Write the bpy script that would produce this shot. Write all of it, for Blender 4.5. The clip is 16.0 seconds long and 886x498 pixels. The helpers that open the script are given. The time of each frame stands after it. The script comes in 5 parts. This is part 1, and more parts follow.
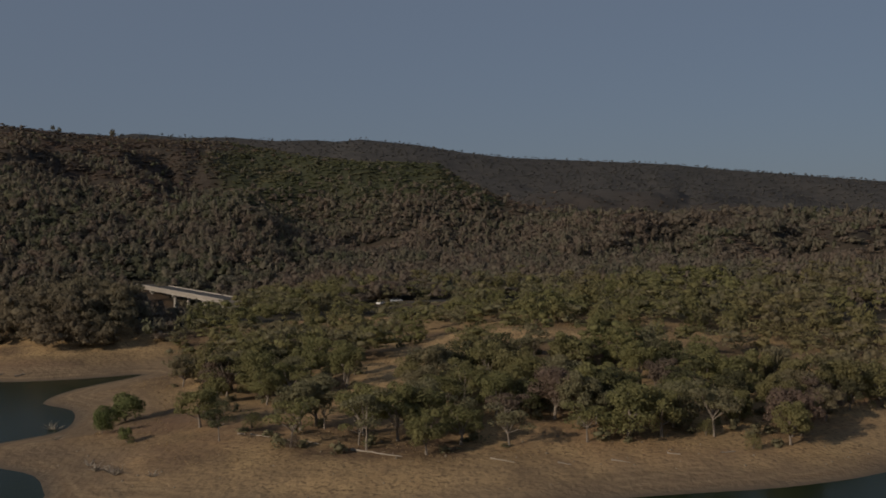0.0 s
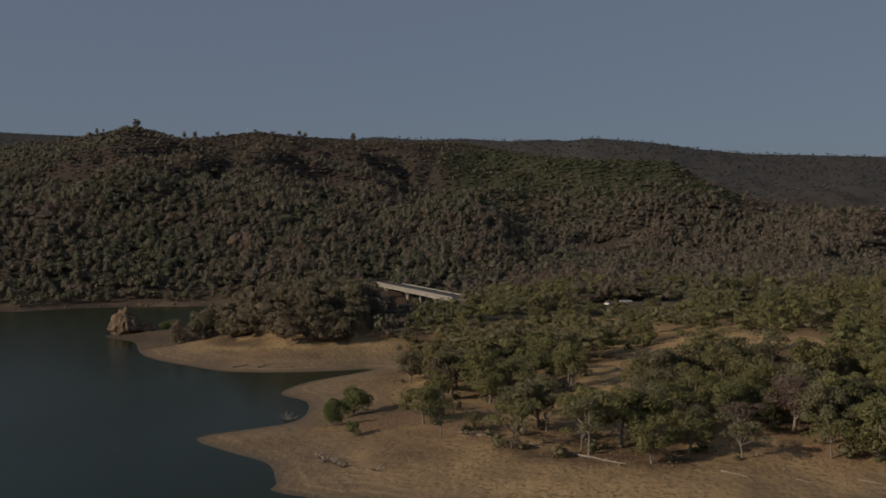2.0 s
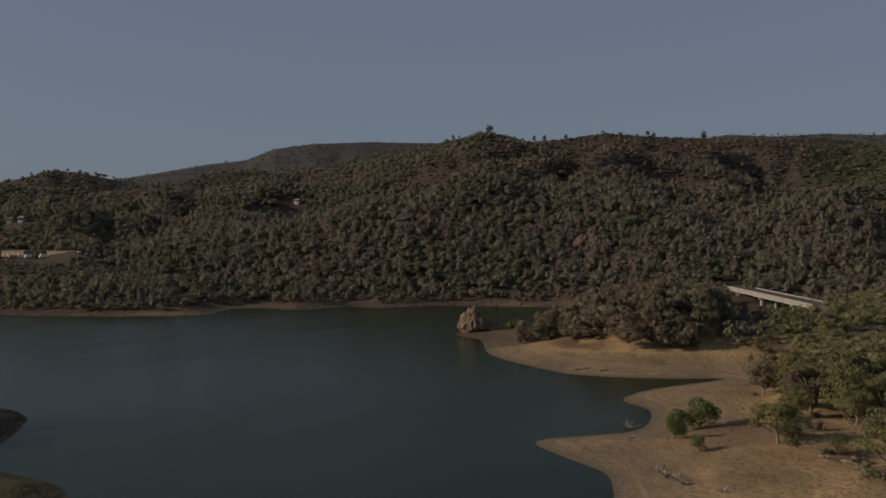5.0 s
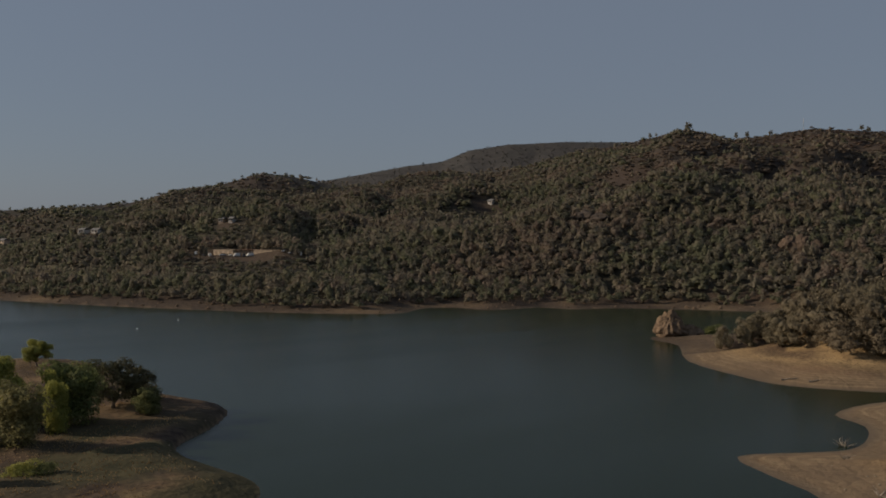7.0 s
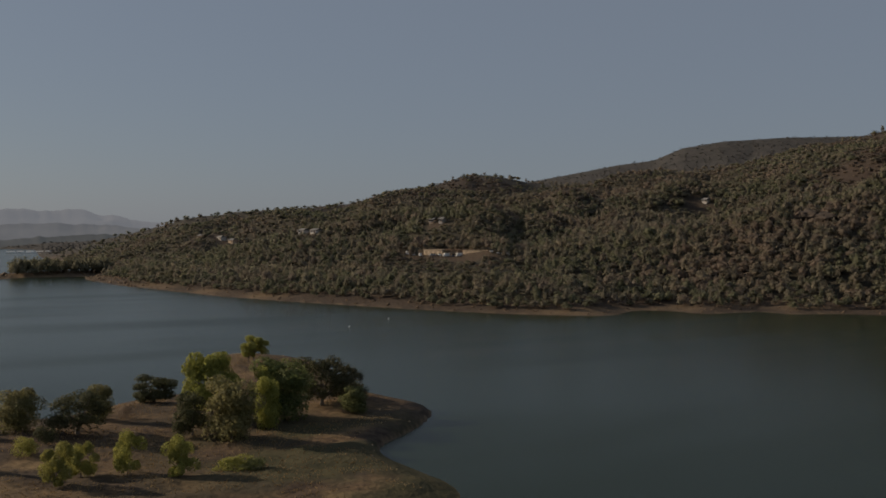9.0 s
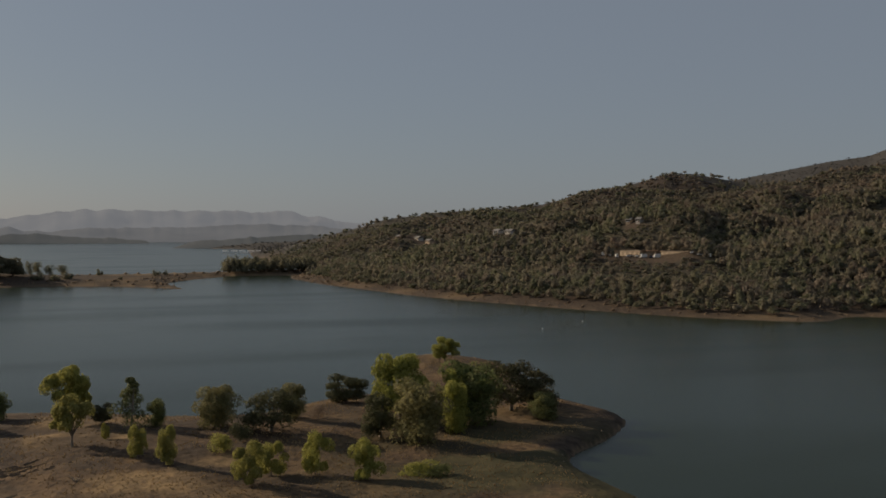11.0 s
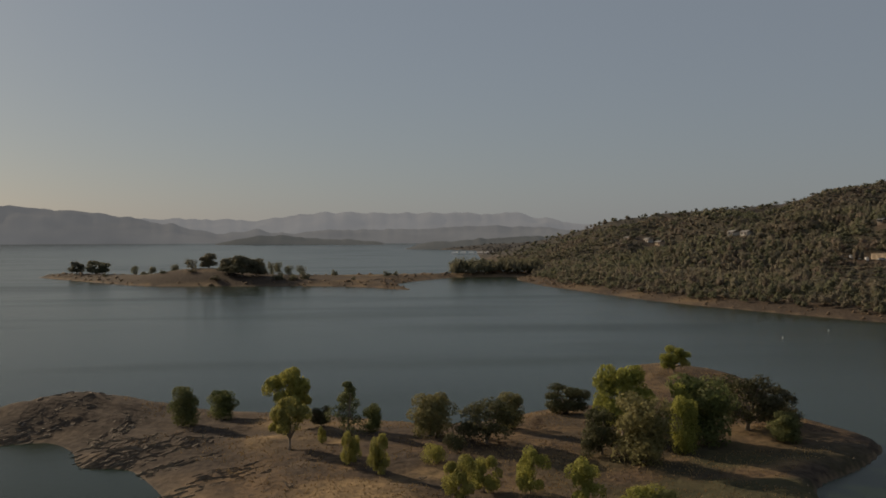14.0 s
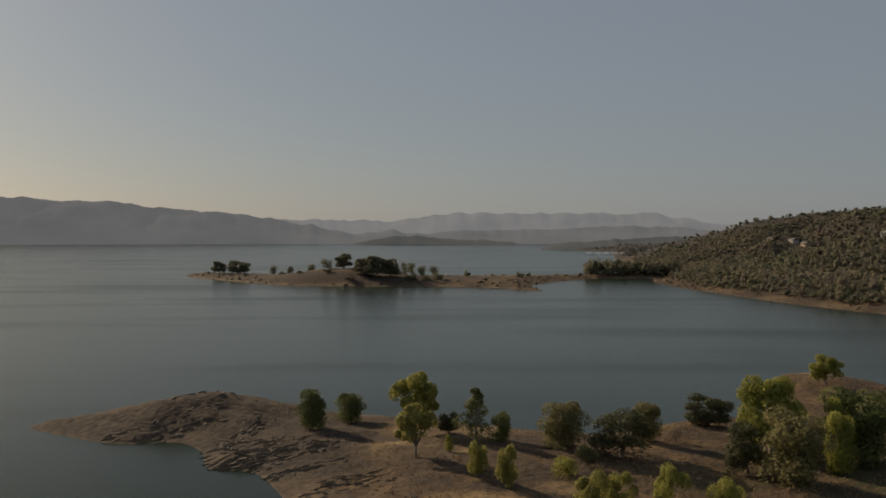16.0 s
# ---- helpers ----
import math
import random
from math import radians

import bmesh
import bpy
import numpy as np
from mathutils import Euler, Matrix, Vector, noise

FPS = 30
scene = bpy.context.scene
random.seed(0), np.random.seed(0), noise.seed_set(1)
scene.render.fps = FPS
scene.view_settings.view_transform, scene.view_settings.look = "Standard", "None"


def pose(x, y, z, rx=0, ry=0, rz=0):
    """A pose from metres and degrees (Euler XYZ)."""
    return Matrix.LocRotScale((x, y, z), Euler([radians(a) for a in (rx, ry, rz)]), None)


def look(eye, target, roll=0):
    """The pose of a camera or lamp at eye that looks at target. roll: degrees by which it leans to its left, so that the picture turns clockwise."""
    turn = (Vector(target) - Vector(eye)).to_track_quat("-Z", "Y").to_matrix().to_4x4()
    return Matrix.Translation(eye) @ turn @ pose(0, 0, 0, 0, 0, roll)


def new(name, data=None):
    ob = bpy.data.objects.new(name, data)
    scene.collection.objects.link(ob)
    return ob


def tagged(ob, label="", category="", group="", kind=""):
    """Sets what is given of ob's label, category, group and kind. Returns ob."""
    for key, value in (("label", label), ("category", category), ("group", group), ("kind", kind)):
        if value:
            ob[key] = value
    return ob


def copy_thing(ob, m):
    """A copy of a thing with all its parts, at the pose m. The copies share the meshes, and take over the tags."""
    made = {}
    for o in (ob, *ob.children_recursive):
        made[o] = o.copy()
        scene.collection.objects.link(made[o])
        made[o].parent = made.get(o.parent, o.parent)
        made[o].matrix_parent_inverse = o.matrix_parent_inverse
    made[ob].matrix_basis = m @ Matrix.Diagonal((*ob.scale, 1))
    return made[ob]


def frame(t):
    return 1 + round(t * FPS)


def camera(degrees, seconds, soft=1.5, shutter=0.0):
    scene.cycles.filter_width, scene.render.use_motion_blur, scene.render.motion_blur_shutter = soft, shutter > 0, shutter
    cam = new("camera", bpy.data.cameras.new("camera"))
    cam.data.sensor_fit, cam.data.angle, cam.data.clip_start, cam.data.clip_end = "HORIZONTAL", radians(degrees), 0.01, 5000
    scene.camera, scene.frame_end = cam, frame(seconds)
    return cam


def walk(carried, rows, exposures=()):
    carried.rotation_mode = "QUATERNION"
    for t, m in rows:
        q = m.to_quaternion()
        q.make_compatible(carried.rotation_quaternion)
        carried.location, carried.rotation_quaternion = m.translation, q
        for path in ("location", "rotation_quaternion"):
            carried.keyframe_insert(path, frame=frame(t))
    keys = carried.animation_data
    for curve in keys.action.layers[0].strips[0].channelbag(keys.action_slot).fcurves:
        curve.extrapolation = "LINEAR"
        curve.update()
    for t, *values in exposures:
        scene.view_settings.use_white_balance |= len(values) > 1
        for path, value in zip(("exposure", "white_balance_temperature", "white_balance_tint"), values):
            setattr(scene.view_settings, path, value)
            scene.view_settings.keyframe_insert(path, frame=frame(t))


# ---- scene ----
# ---------------------------------------------------------------- camera: a drone, slowly turning left over the lake
cam = camera(47.82, 16.0, soft=1.75)
walk(cam, [
    (0.0, pose(4.94, -17.15, 36.53, 88.939, 0.039, -0.000)),
    (0.5, pose(5.36, -16.29, 36.48, 88.942, 0.033, 3.318)),
    (1.0, pose(5.67, -15.38, 36.43, 88.938, 0.032, 6.612)),
    (1.5, pose(5.87, -14.41, 36.38, 88.924, 0.034, 9.920)),
    (2.0, pose(5.96, -13.41, 36.33, 88.918, 0.038, 13.239)),
    (2.5, pose(5.94, -12.36, 36.28, 88.923, 0.046, 16.609)),
    (3.0, pose(5.83, -11.28, 36.24, 88.946, 0.055, 19.953)),
    (3.5, pose(5.62, -10.18, 36.19, 88.976, 0.065, 23.282)),
    (4.0, pose(5.32, -9.06, 36.15, 88.993, 0.076, 26.601)),
    (4.2, pose(5.17, -8.60, 36.14, 89.003, 0.080, 27.900)),
    (6.3, pose(2.84, -3.79, 36.02, 89.054, -0.072, 40.559)),
    (6.5, pose(2.55, -3.33, 36.02, 89.055, -0.072, 41.592)),
    (7.0, pose(1.77, -2.20, 36.01, 89.062, -0.071, 44.103)),
    (7.5, pose(0.92, -1.09, 36.00, 89.057, -0.066, 46.857)),
    (8.0, pose(0.00, 0.00, 36.00, 89.065, -0.062, 50.018)),
    (8.5, pose(-0.98, 1.06, 36.01, 89.064, -0.060, 53.123)),
    (9.0, pose(-2.02, 2.10, 36.02, 89.063, -0.055, 56.077)),
    (9.5, pose(-3.11, 3.10, 36.03, 89.065, -0.053, 59.047)),
    (10.0, pose(-4.26, 4.06, 36.06, 89.071, -0.052, 61.941)),
    (10.2, pose(-4.73, 4.43, 36.07, 89.069, -0.052, 63.131)),
    (12.3, pose(-10.15, 7.87, 36.21, 89.113, 0.029, 73.023)),
    (12.5, pose(-10.71, 8.15, 36.23, 89.117, 0.032, 73.933)),
    (13.0, pose(-12.12, 8.79, 36.27, 89.131, 0.040, 76.133)),
    (13.5, pose(-13.57, 9.38, 36.31, 89.141, 0.044, 78.217)),
    (14.0, pose(-15.05, 9.90, 36.36, 89.150, 0.046, 80.322)),
    (14.5, pose(-16.56, 10.35, 36.40, 89.159, 0.045, 82.376)),
    (15.0, pose(-18.10, 10.72, 36.44, 89.163, 0.042, 84.313)),
    (15.5, pose(-19.66, 11.02, 36.47, 89.173, 0.035, 86.144)),
    (16.0, pose(-21.25, 11.25, 36.50, 89.179, 0.026, 87.977)),
], exposures=[(0.0, -0.2, 6250, 10), (4.0, -0.08, 6350, 10), (8.0, 0.18, 6680, 10), (12.0, 0.31, 7220, 9), (16.0, 0.38, 7450, 9)])

# ---------------------------------------------------------------- sky and sun
SUN_BEARING, SUN_HEIGHT = -130.0, 22.0
world = bpy.data.worlds.new("sky")
scene.world = world
world.use_nodes = True
wn = world.node_tree
sky = wn.nodes.new("ShaderNodeTexSky")
sky.sky_type = "NISHITA"
sky.sun_disc = False
sky.sun_elevation, sky.sun_rotation = radians(SUN_HEIGHT), radians(SUN_BEARING)
sky.altitude, sky.air_density, sky.dust_density, sky.ozone_density = 200, 1.0, 1.15, 3.0
# thin dry-season haze evens out the clear sky
veil = wn.nodes.new("ShaderNodeMix")
veil.data_type = "RGBA"
veil.inputs[0].default_value = 0.75
wn.links.new(sky.outputs["Color"], veil.inputs[6])
veil.inputs[7].default_value = (2.7, 3.15, 3.98, 1)
wn.links.new(veil.outputs[2], wn.nodes["Background"].inputs["Color"])
wn.nodes["Background"].inputs["Strength"].default_value = 0.056
sun = new("sun", bpy.data.lights.new("sun", "SUN"))
sun.data.energy, sun.data.angle, sun.data.color = 3.2, radians(0.6), (1.0, 0.84, 0.66)
sb, sh = radians(SUN_BEARING), radians(SUN_HEIGHT)
sun.matrix_world = look((0, 0, 300), Vector((0, 0, 300)) - Vector((math.sin(sb) * math.cos(sh), math.cos(sb) * math.cos(sh), math.sin(sh))))
scene.view_settings.exposure = 0.0


# ---------------------------------------------------------------- materials
def shader(name, rough=0.85, spec=0.2):
    m = bpy.data.materials.new(name)
    m.use_nodes = True
    nt = m.node_tree
    b = nt.nodes["Principled BSDF"]
    b.inputs["Roughness"].default_value = rough
    b.inputs["Specular IOR Level"].default_value = spec
    return m, nt, b


def noise_fac(nt, scale, detail=4, low=0.35, high=0.65, stretch=(1, 1, 1)):
    geo = nt.nodes.new("ShaderNodeNewGeometry")
    mp = nt.nodes.new("ShaderNodeMapping")
    mp.inputs["Scale"].default_value = stretch
    nt.links.new(geo.outputs["Position"], mp.inputs["Vector"])
    n = nt.nodes.new("ShaderNodeTexNoise")
    n.inputs["Scale"].default_value, n.inputs["Detail"].default_value = scale, detail
    nt.links.new(mp.outputs[0], n.inputs["Vector"])
    r = nt.nodes.new("ShaderNodeMapRange")
    r.inputs["From Min"].default_value, r.inputs["From Max"].default_value = low, high
    nt.links.new(n.outputs["Fac"], r.inputs["Value"])
    return r.outputs[0]


def blend(nt, fac, a, b, mode="MIX"):
    """Mix two colours; each may be a tuple or a socket."""
    n = nt.nodes.new("ShaderNodeMix")
    n.data_type, n.blend_type = "RGBA", mode
    for socket, value in ((n.inputs[0], fac), (n.inputs[6], a), (n.inputs[7], b)):
        if isinstance(value, (tuple, list)):
            socket.default_value = (*value, 1)
        elif isinstance(value, (int, float)):
            socket.default_value = value
        else:
            nt.links.new(value, socket)
    return n.outputs[2]


def bump(nt, b, fac, strength, distance):
    n = nt.nodes.new("ShaderNodeBump")
    n.inputs["Strength"].default_value, n.inputs["Distance"].default_value = strength, distance
    nt.links.new(fac, n.inputs["Height"])
    nt.links.new(n.outputs[0], b.inputs["Normal"])


def plain(name, one, two, scale=3.0, rough=0.8, spec=0.25, relief=0.02, stretch=(1, 1, 1)):
    """Two tones over two scales of grain, with fine relief."""
    m, nt, b = shader(name, rough, spec)
    c = blend(nt, noise_fac(nt, scale, 5, stretch=stretch), one, two)
    c = blend(nt, noise_fac(nt, scale * 0.17, 3), c, blend(nt, 0.5, c, tuple(v * 0.75 for v in two)))
    nt.links.new(c, b.inputs["Base Color"])
    if relief:
        bump(nt, b, noise_fac(nt, scale * 2, 4, 0.2, 0.8, stretch), 0.6, relief)
    return m


def foliage(name, one, two, three, tree=0.11, patch=0.015, through_light=0.25, spread=0.14):
    """Leaves: tone changes from leaf to leaf, tree to tree and over the slope."""
    m, nt, b = shader(name, 0.75, 0.15)
    geo = nt.nodes.new("ShaderNodeNewGeometry")
    info = nt.nodes.new("ShaderNodeObjectInfo")
    c = blend(nt, noise_fac(nt, tree, 2, 0.38, 0.62), one, two)
    c = blend(nt, noise_fac(nt, patch, 3, 0.45, 0.62), c, three)
    c = blend(nt, info.outputs["Random"], c, blend(nt, 0.35, c, two))
    c = blend(nt, noise_fac(nt, 0.9, 3, 0.35, 0.7), c, blend(nt, 0.12, c, (0.012, 0.014, 0.008)))
    dark = nt.nodes.new("ShaderNodeMapRange")
    dark.inputs["To Min"].default_value, dark.inputs["To Max"].default_value = 1 - spread, 1 + spread
    nt.links.new(geo.outputs["Random Per Island"], dark.inputs["Value"])
    scale = nt.nodes.new("ShaderNodeVectorMath")
    scale.operation = "SCALE"
    nt.links.new(c, scale.inputs[0])
    nt.links.new(dark.outputs[0], scale.inputs["Scale"])
    nt.links.new(scale.outputs[0], b.inputs["Base Color"])
    tr = nt.nodes.new("ShaderNodeBsdfTranslucent")
    nt.links.new(scale.outputs[0], tr.inputs["Color"])
    mix = nt.nodes.new("ShaderNodeMixShader")
    mix.inputs[0].default_value = through_light
    nt.links.new(b.outputs[0], mix.inputs[1])
    nt.links.new(tr.outputs[0], mix.inputs[2])
    nt.links.new(mix.outputs[0], nt.nodes["Material Output"].inputs["Surface"])
    return m


LEAF_OAK = foliage("oak leaves", (0.168, 0.166, 0.072), (0.230, 0.215, 0.092), (0.218, 0.185, 0.092), through_light=0.40, spread=0.22)
LEAF_LIVE_OAK = foliage("live oak leaves", (0.076, 0.081, 0.039), (0.103, 0.101, 0.051), (0.092, 0.081, 0.046), through_light=0.35, spread=0.22)
LEAF_COTTONWOOD = foliage("cottonwood leaves", (0.27, 0.275, 0.070), (0.355, 0.345, 0.092), (0.31, 0.285, 0.094), tree=0.3, through_light=0.45, spread=0.22)
LEAF_GREEN = foliage("green leaves", (0.119, 0.144, 0.053), (0.169, 0.181, 0.069), (0.144, 0.144, 0.065), tree=0.3, through_light=0.35, spread=0.22)
LEAF_WILLOW = foliage("willow leaves", (0.195, 0.182, 0.078), (0.247, 0.221, 0.101), (0.208, 0.169, 0.088), tree=0.3, through_light=0.40, spread=0.22)
LEAF_GREY_OAK = foliage("grey oak leaves", (0.177, 0.168, 0.096), (0.224, 0.204, 0.116), (0.213, 0.175, 0.110), through_light=0.4, spread=0.22)
LEAF_PINE = foliage("foothill woods leaves", (0.167, 0.155, 0.114), (0.223, 0.203, 0.145), (0.229, 0.192, 0.141), through_light=0.48, spread=0.08)
LEAF_GREEN_WOODS = foliage("dull green woods leaves", (0.144, 0.149, 0.094), (0.183, 0.183, 0.115), (0.178, 0.163, 0.110), through_light=0.48, spread=0.08)
LEAF_DRY = foliage("dry woods leaves", (0.180, 0.155, 0.120), (0.218, 0.180, 0.139), (0.227, 0.178, 0.137), through_light=0.48, spread=0.08)
LEAF_BRUSH = foliage("brush leaves", (0.145, 0.119, 0.089), (0.178, 0.137, 0.103), (0.186, 0.132, 0.102), tree=0.07, patch=0.008, through_light=0.35)
LEAF_GREEN_BRUSH = foliage("green brush leaves", (0.109, 0.122, 0.062), (0.143, 0.149, 0.075), (0.149, 0.131, 0.077), tree=0.07, through_light=0.35)
LEAF_SPIT = foliage("spit oak leaves", (0.158, 0.14, 0.092), (0.205, 0.176, 0.114), (0.195, 0.156, 0.108), through_light=0.4, spread=0.2)
LEAF_ISLET = foliage("islet oak leaves", (0.14, 0.145, 0.095), (0.18, 0.174, 0.11), (0.16, 0.146, 0.10), through_light=0.4)
# the grey in these far leaves is aerial haze put into the colour
LEAF_HAZY_RIDGE = foliage("hazed far ridge leaves", (0.097, 0.097, 0.091), (0.118, 0.116, 0.107), (0.122, 0.111, 0.103), tree=0.03, patch=0.004, through_light=0.35)
BARK = plain("grey bark", (0.16, 0.13, 0.10), (0.27, 0.23, 0.19), 6, 0.9, 0.1, 0.02)
DEADWOOD = plain("bleached driftwood", (0.26, 0.22, 0.17), (0.36, 0.31, 0.25), 5, 0.9, 0.1, 0.01)
ROCK = plain("brown rock", (0.085, 0.06, 0.042), (0.22, 0.155, 0.10), 0.7, 0.9, 0.15, 0.15)
PALE_ROCK = plain("pale slab rock", (0.17, 0.14, 0.102), (0.26, 0.215, 0.16), 1.5, 0.9, 0.15, 0.05)
SLAB_ROCK = plain("brown slab rock", (0.12, 0.095, 0.073), (0.23, 0.188, 0.145), 1.1, 0.9, 0.15, 0.05)
DARK_ROCK = plain("dark outcrop rock", (0.05, 0.042, 0.036), (0.085, 0.068, 0.055), 0.4, 0.9, 0.15, 0.2)
RUST_ROCK = plain("rusty rock", (0.07, 0.052, 0.04), (0.125, 0.09, 0.066), 0.4, 0.9, 0.15, 0.2)
CONCRETE = plain("pale concrete", (0.30, 0.27, 0.23), (0.40, 0.36, 0.31), 0.8, 0.85, 0.2, 0.01)
ASPHALT = plain("worn asphalt", (0.06, 0.058, 0.055), (0.09, 0.085, 0.08), 1.2, 0.9, 0.2, 0.01)


def ground_material():
    m, nt, b = shader("lake shore earth", 0.95, 0.1)
    geo = nt.nodes.new("ShaderNodeNewGeometry")
    sep = nt.nodes.new("ShaderNodeSeparateXYZ")
    nt.links.new(geo.outputs["Position"], sep.inputs[0])

    def over(socket, a, c):
        n = nt.nodes.new("ShaderNodeMapRange")
        n.inputs["From Min"].default_value, n.inputs["From Max"].default_value = a, c
        nt.links.new(socket, n.inputs["Value"])
        return n.outputs[0]

    def add(a, c, gain):
        n = nt.nodes.new("ShaderNodeMath")
        n.operation = "MULTIPLY_ADD"
        nt.links.new(a, n.inputs[0])
        n.inputs[1].default_value = gain
        nt.links.new(c, n.inputs[2])
        return n.outputs[0]

    def attribute(name):
        n = nt.nodes.new("ShaderNodeAttribute")
        n.attribute_name = name
        return n.outputs["Fac"]

    z = sep.outputs["Z"]
    rough_z = add(noise_fac(nt, 0.12, 5, 0.0, 1.0), z, 1.6)
    silt = blend(nt, noise_fac(nt, 0.35, 8), (0.17, 0.12, 0.073), (0.23, 0.163, 0.098))
    # old water levels: thin level lines along the beach
    w = nt.nodes.new("ShaderNodeTexWave")
    w.bands_direction = "Z"
    w.inputs["Scale"].default_value, w.inputs["Distortion"].default_value, w.inputs["Detail"].default_value = 1.0, 3.0, 3.0
    w.inputs["Detail Scale"].default_value = 0.2
    nt.links.new(geo.outputs["Position"], w.inputs["Vector"])
    silt = blend(nt, over(w.outputs["Fac"], 0.5, 1.4), silt, (0.30, 0.22, 0.13))
    # thin shore lines left by the falling lake
    lines = nt.nodes.new("ShaderNodeMath")
    lines.operation = "SINE"
    nt.links.new(add(attribute("inland"), add(noise_fac(nt, 0.1, 4, 0.0, 1.0), noise_fac(nt, 1.2, 3, 0.0, 1.0), 5.0), 1.7), lines.inputs[0])
    ragged = nt.nodes.new("ShaderNodeMath")
    ragged.operation = "MULTIPLY"
    nt.links.new(over(lines.outputs[0], 0.45, 1.0), ragged.inputs[0])
    nt.links.new(noise_fac(nt, 0.06, 5, 0.45, 0.65), ragged.inputs[1])
    silt = blend(nt, ragged.outputs[0], silt, (0.17, 0.115, 0.068))
    silt = blend(nt, noise_fac(nt, 0.045, 5, 0.45, 0.62), silt, (0.165, 0.118, 0.075))
    wet = blend(nt, over(z, 0.05, 0.35), (0.13, 0.10, 0.07), silt)
    grass = blend(nt, noise_fac(nt, 0.25, 6), (0.185, 0.125, 0.07), (0.12, 0.08, 0.05))
    grass = blend(nt, noise_fac(nt, 0.07, 6, 0.42, 0.58), grass, (0.09, 0.06, 0.04))
    grass = blend(nt, noise_fac(nt, 0.9, 4, 0.5, 0.75), grass, (0.25, 0.175, 0.095))
    grass = blend(nt, noise_fac(nt, 1.7, 8, 0.52, 0.64), grass, (0.075, 0.05, 0.034))
    straw = blend(nt, noise_fac(nt, 0.2, 6), (0.42, 0.29, 0.145), (0.30, 0.205, 0.105))
    straw = blend(nt, noise_fac(nt, 1.5, 8, 0.52, 0.66), straw, (0.15, 0.1, 0.056))
    red = blend(nt, noise_fac(nt, 0.3, 5), (0.235, 0.135, 0.08), (0.20, 0.125, 0.08))
    c = blend(nt, over(rough_z, 2.2, 3.6), wet, grass)
    turf = blend(nt, noise_fac(nt, 0.16, 6, 0.4, 0.6), (0.155, 0.102, 0.058), (0.098, 0.066, 0.042))
    turf = blend(nt, noise_fac(nt, 0.8, 8, 0.48, 0.64), turf, (0.058, 0.04, 0.028))
    c = blend(nt, attribute("turf"), c, turf)
    c = blend(nt, attribute("straw"), c, straw)
    c = blend(nt, attribute("red"), c, red)
    # mud and bare soil, also used for painted shade on the wooded bank
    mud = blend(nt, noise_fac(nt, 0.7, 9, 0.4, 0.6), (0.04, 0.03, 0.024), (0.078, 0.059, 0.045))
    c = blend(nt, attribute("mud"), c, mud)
    # green-brown ground, darkened further to stand for tree shadow
    green = blend(nt, noise_fac(nt, 0.3, 5), (0.048, 0.046, 0.025), (0.078, 0.067, 0.035))
    c = blend(nt, attribute("green"), c, green)
    # floor colours under woods and brush are darkened to hold shade between crowns
    shaded_litter = blend(nt, noise_fac(nt, 0.12, 5), (0.036, 0.033, 0.025), (0.058, 0.051, 0.038))
    c = blend(nt, attribute("shaded_litter"), c, shaded_litter)
    shaded_scrub = blend(nt, noise_fac(nt, 0.25, 7, 0.38, 0.62), (0.042, 0.036, 0.029), (0.066, 0.055, 0.043))
    shaded_scrub = blend(nt, noise_fac(nt, 0.02, 5, 0.42, 0.6), shaded_scrub, (0.064, 0.048, 0.038))
    c = blend(nt, attribute("shaded_scrub"), c, shaded_scrub)
    green_scrub = blend(nt, noise_fac(nt, 0.25, 7, 0.38, 0.62), (0.038, 0.042, 0.024), (0.064, 0.066, 0.036))
    c = blend(nt, attribute("green_scrub"), c, green_scrub)
    # far slopes: woods colour greyed to stand in for haze
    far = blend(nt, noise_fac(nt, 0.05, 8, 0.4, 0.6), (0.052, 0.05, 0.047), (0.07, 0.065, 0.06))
    c = blend(nt, attribute("hazy_woods"), c, far)
    nt.links.new(c, b.inputs["Base Color"])
    bump(nt, b, noise_fac(nt, 0.8, 10, 0.1, 0.9), 0.7, 0.4)
    return m


def water_material():
    m, nt, b = shader("lake water", 0.06, 0.125)
    b.inputs["IOR"].default_value = 1.33
    c = blend(nt, noise_fac(nt, 0.006, 3), (0.0115, 0.0195, 0.0075), (0.0135, 0.0225, 0.0088))
    nt.links.new(c, b.inputs["Base Color"])
    # ripples, and long lanes of calmer and rougher water
    lanes = noise_fac(nt, 0.016, 5, 0.5, 0.7, (1.0, 0.22, 1))
    fine = noise_fac(nt, 0.6, 4, 0.0, 1.0, (1.0, 2.4, 1))
    n = nt.nodes.new("ShaderNodeBump")
    r = nt.nodes.new("ShaderNodeMapRange")
    r.inputs["To Min"].default_value, r.inputs["To Max"].default_value = 0.3, 0.48
    nt.links.new(lanes, r.inputs["Value"])
    nt.links.new(r.outputs[0], n.inputs["Strength"])
    n.inputs["Distance"].default_value = 0.16
    nt.links.new(fine, n.inputs["Height"])
    nt.links.new(n.outputs[0], b.inputs["Normal"])
    q = nt.nodes.new("ShaderNodeMapRange")
    q.inputs["To Min"].default_value, q.inputs["To Max"].default_value = 0.19, 0.27
    nt.links.new(lanes, q.inputs["Value"])
    nt.links.new(q.outputs[0], b.inputs["Roughness"])
    return m


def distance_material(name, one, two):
    """Mountains many kilometres off: a backdrop with the haze painted into its emission."""
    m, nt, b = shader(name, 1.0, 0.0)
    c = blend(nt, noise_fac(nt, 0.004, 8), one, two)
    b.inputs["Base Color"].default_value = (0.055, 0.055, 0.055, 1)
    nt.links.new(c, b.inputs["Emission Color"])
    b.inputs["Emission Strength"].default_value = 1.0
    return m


GROUND, WATER = ground_material(), water_material()
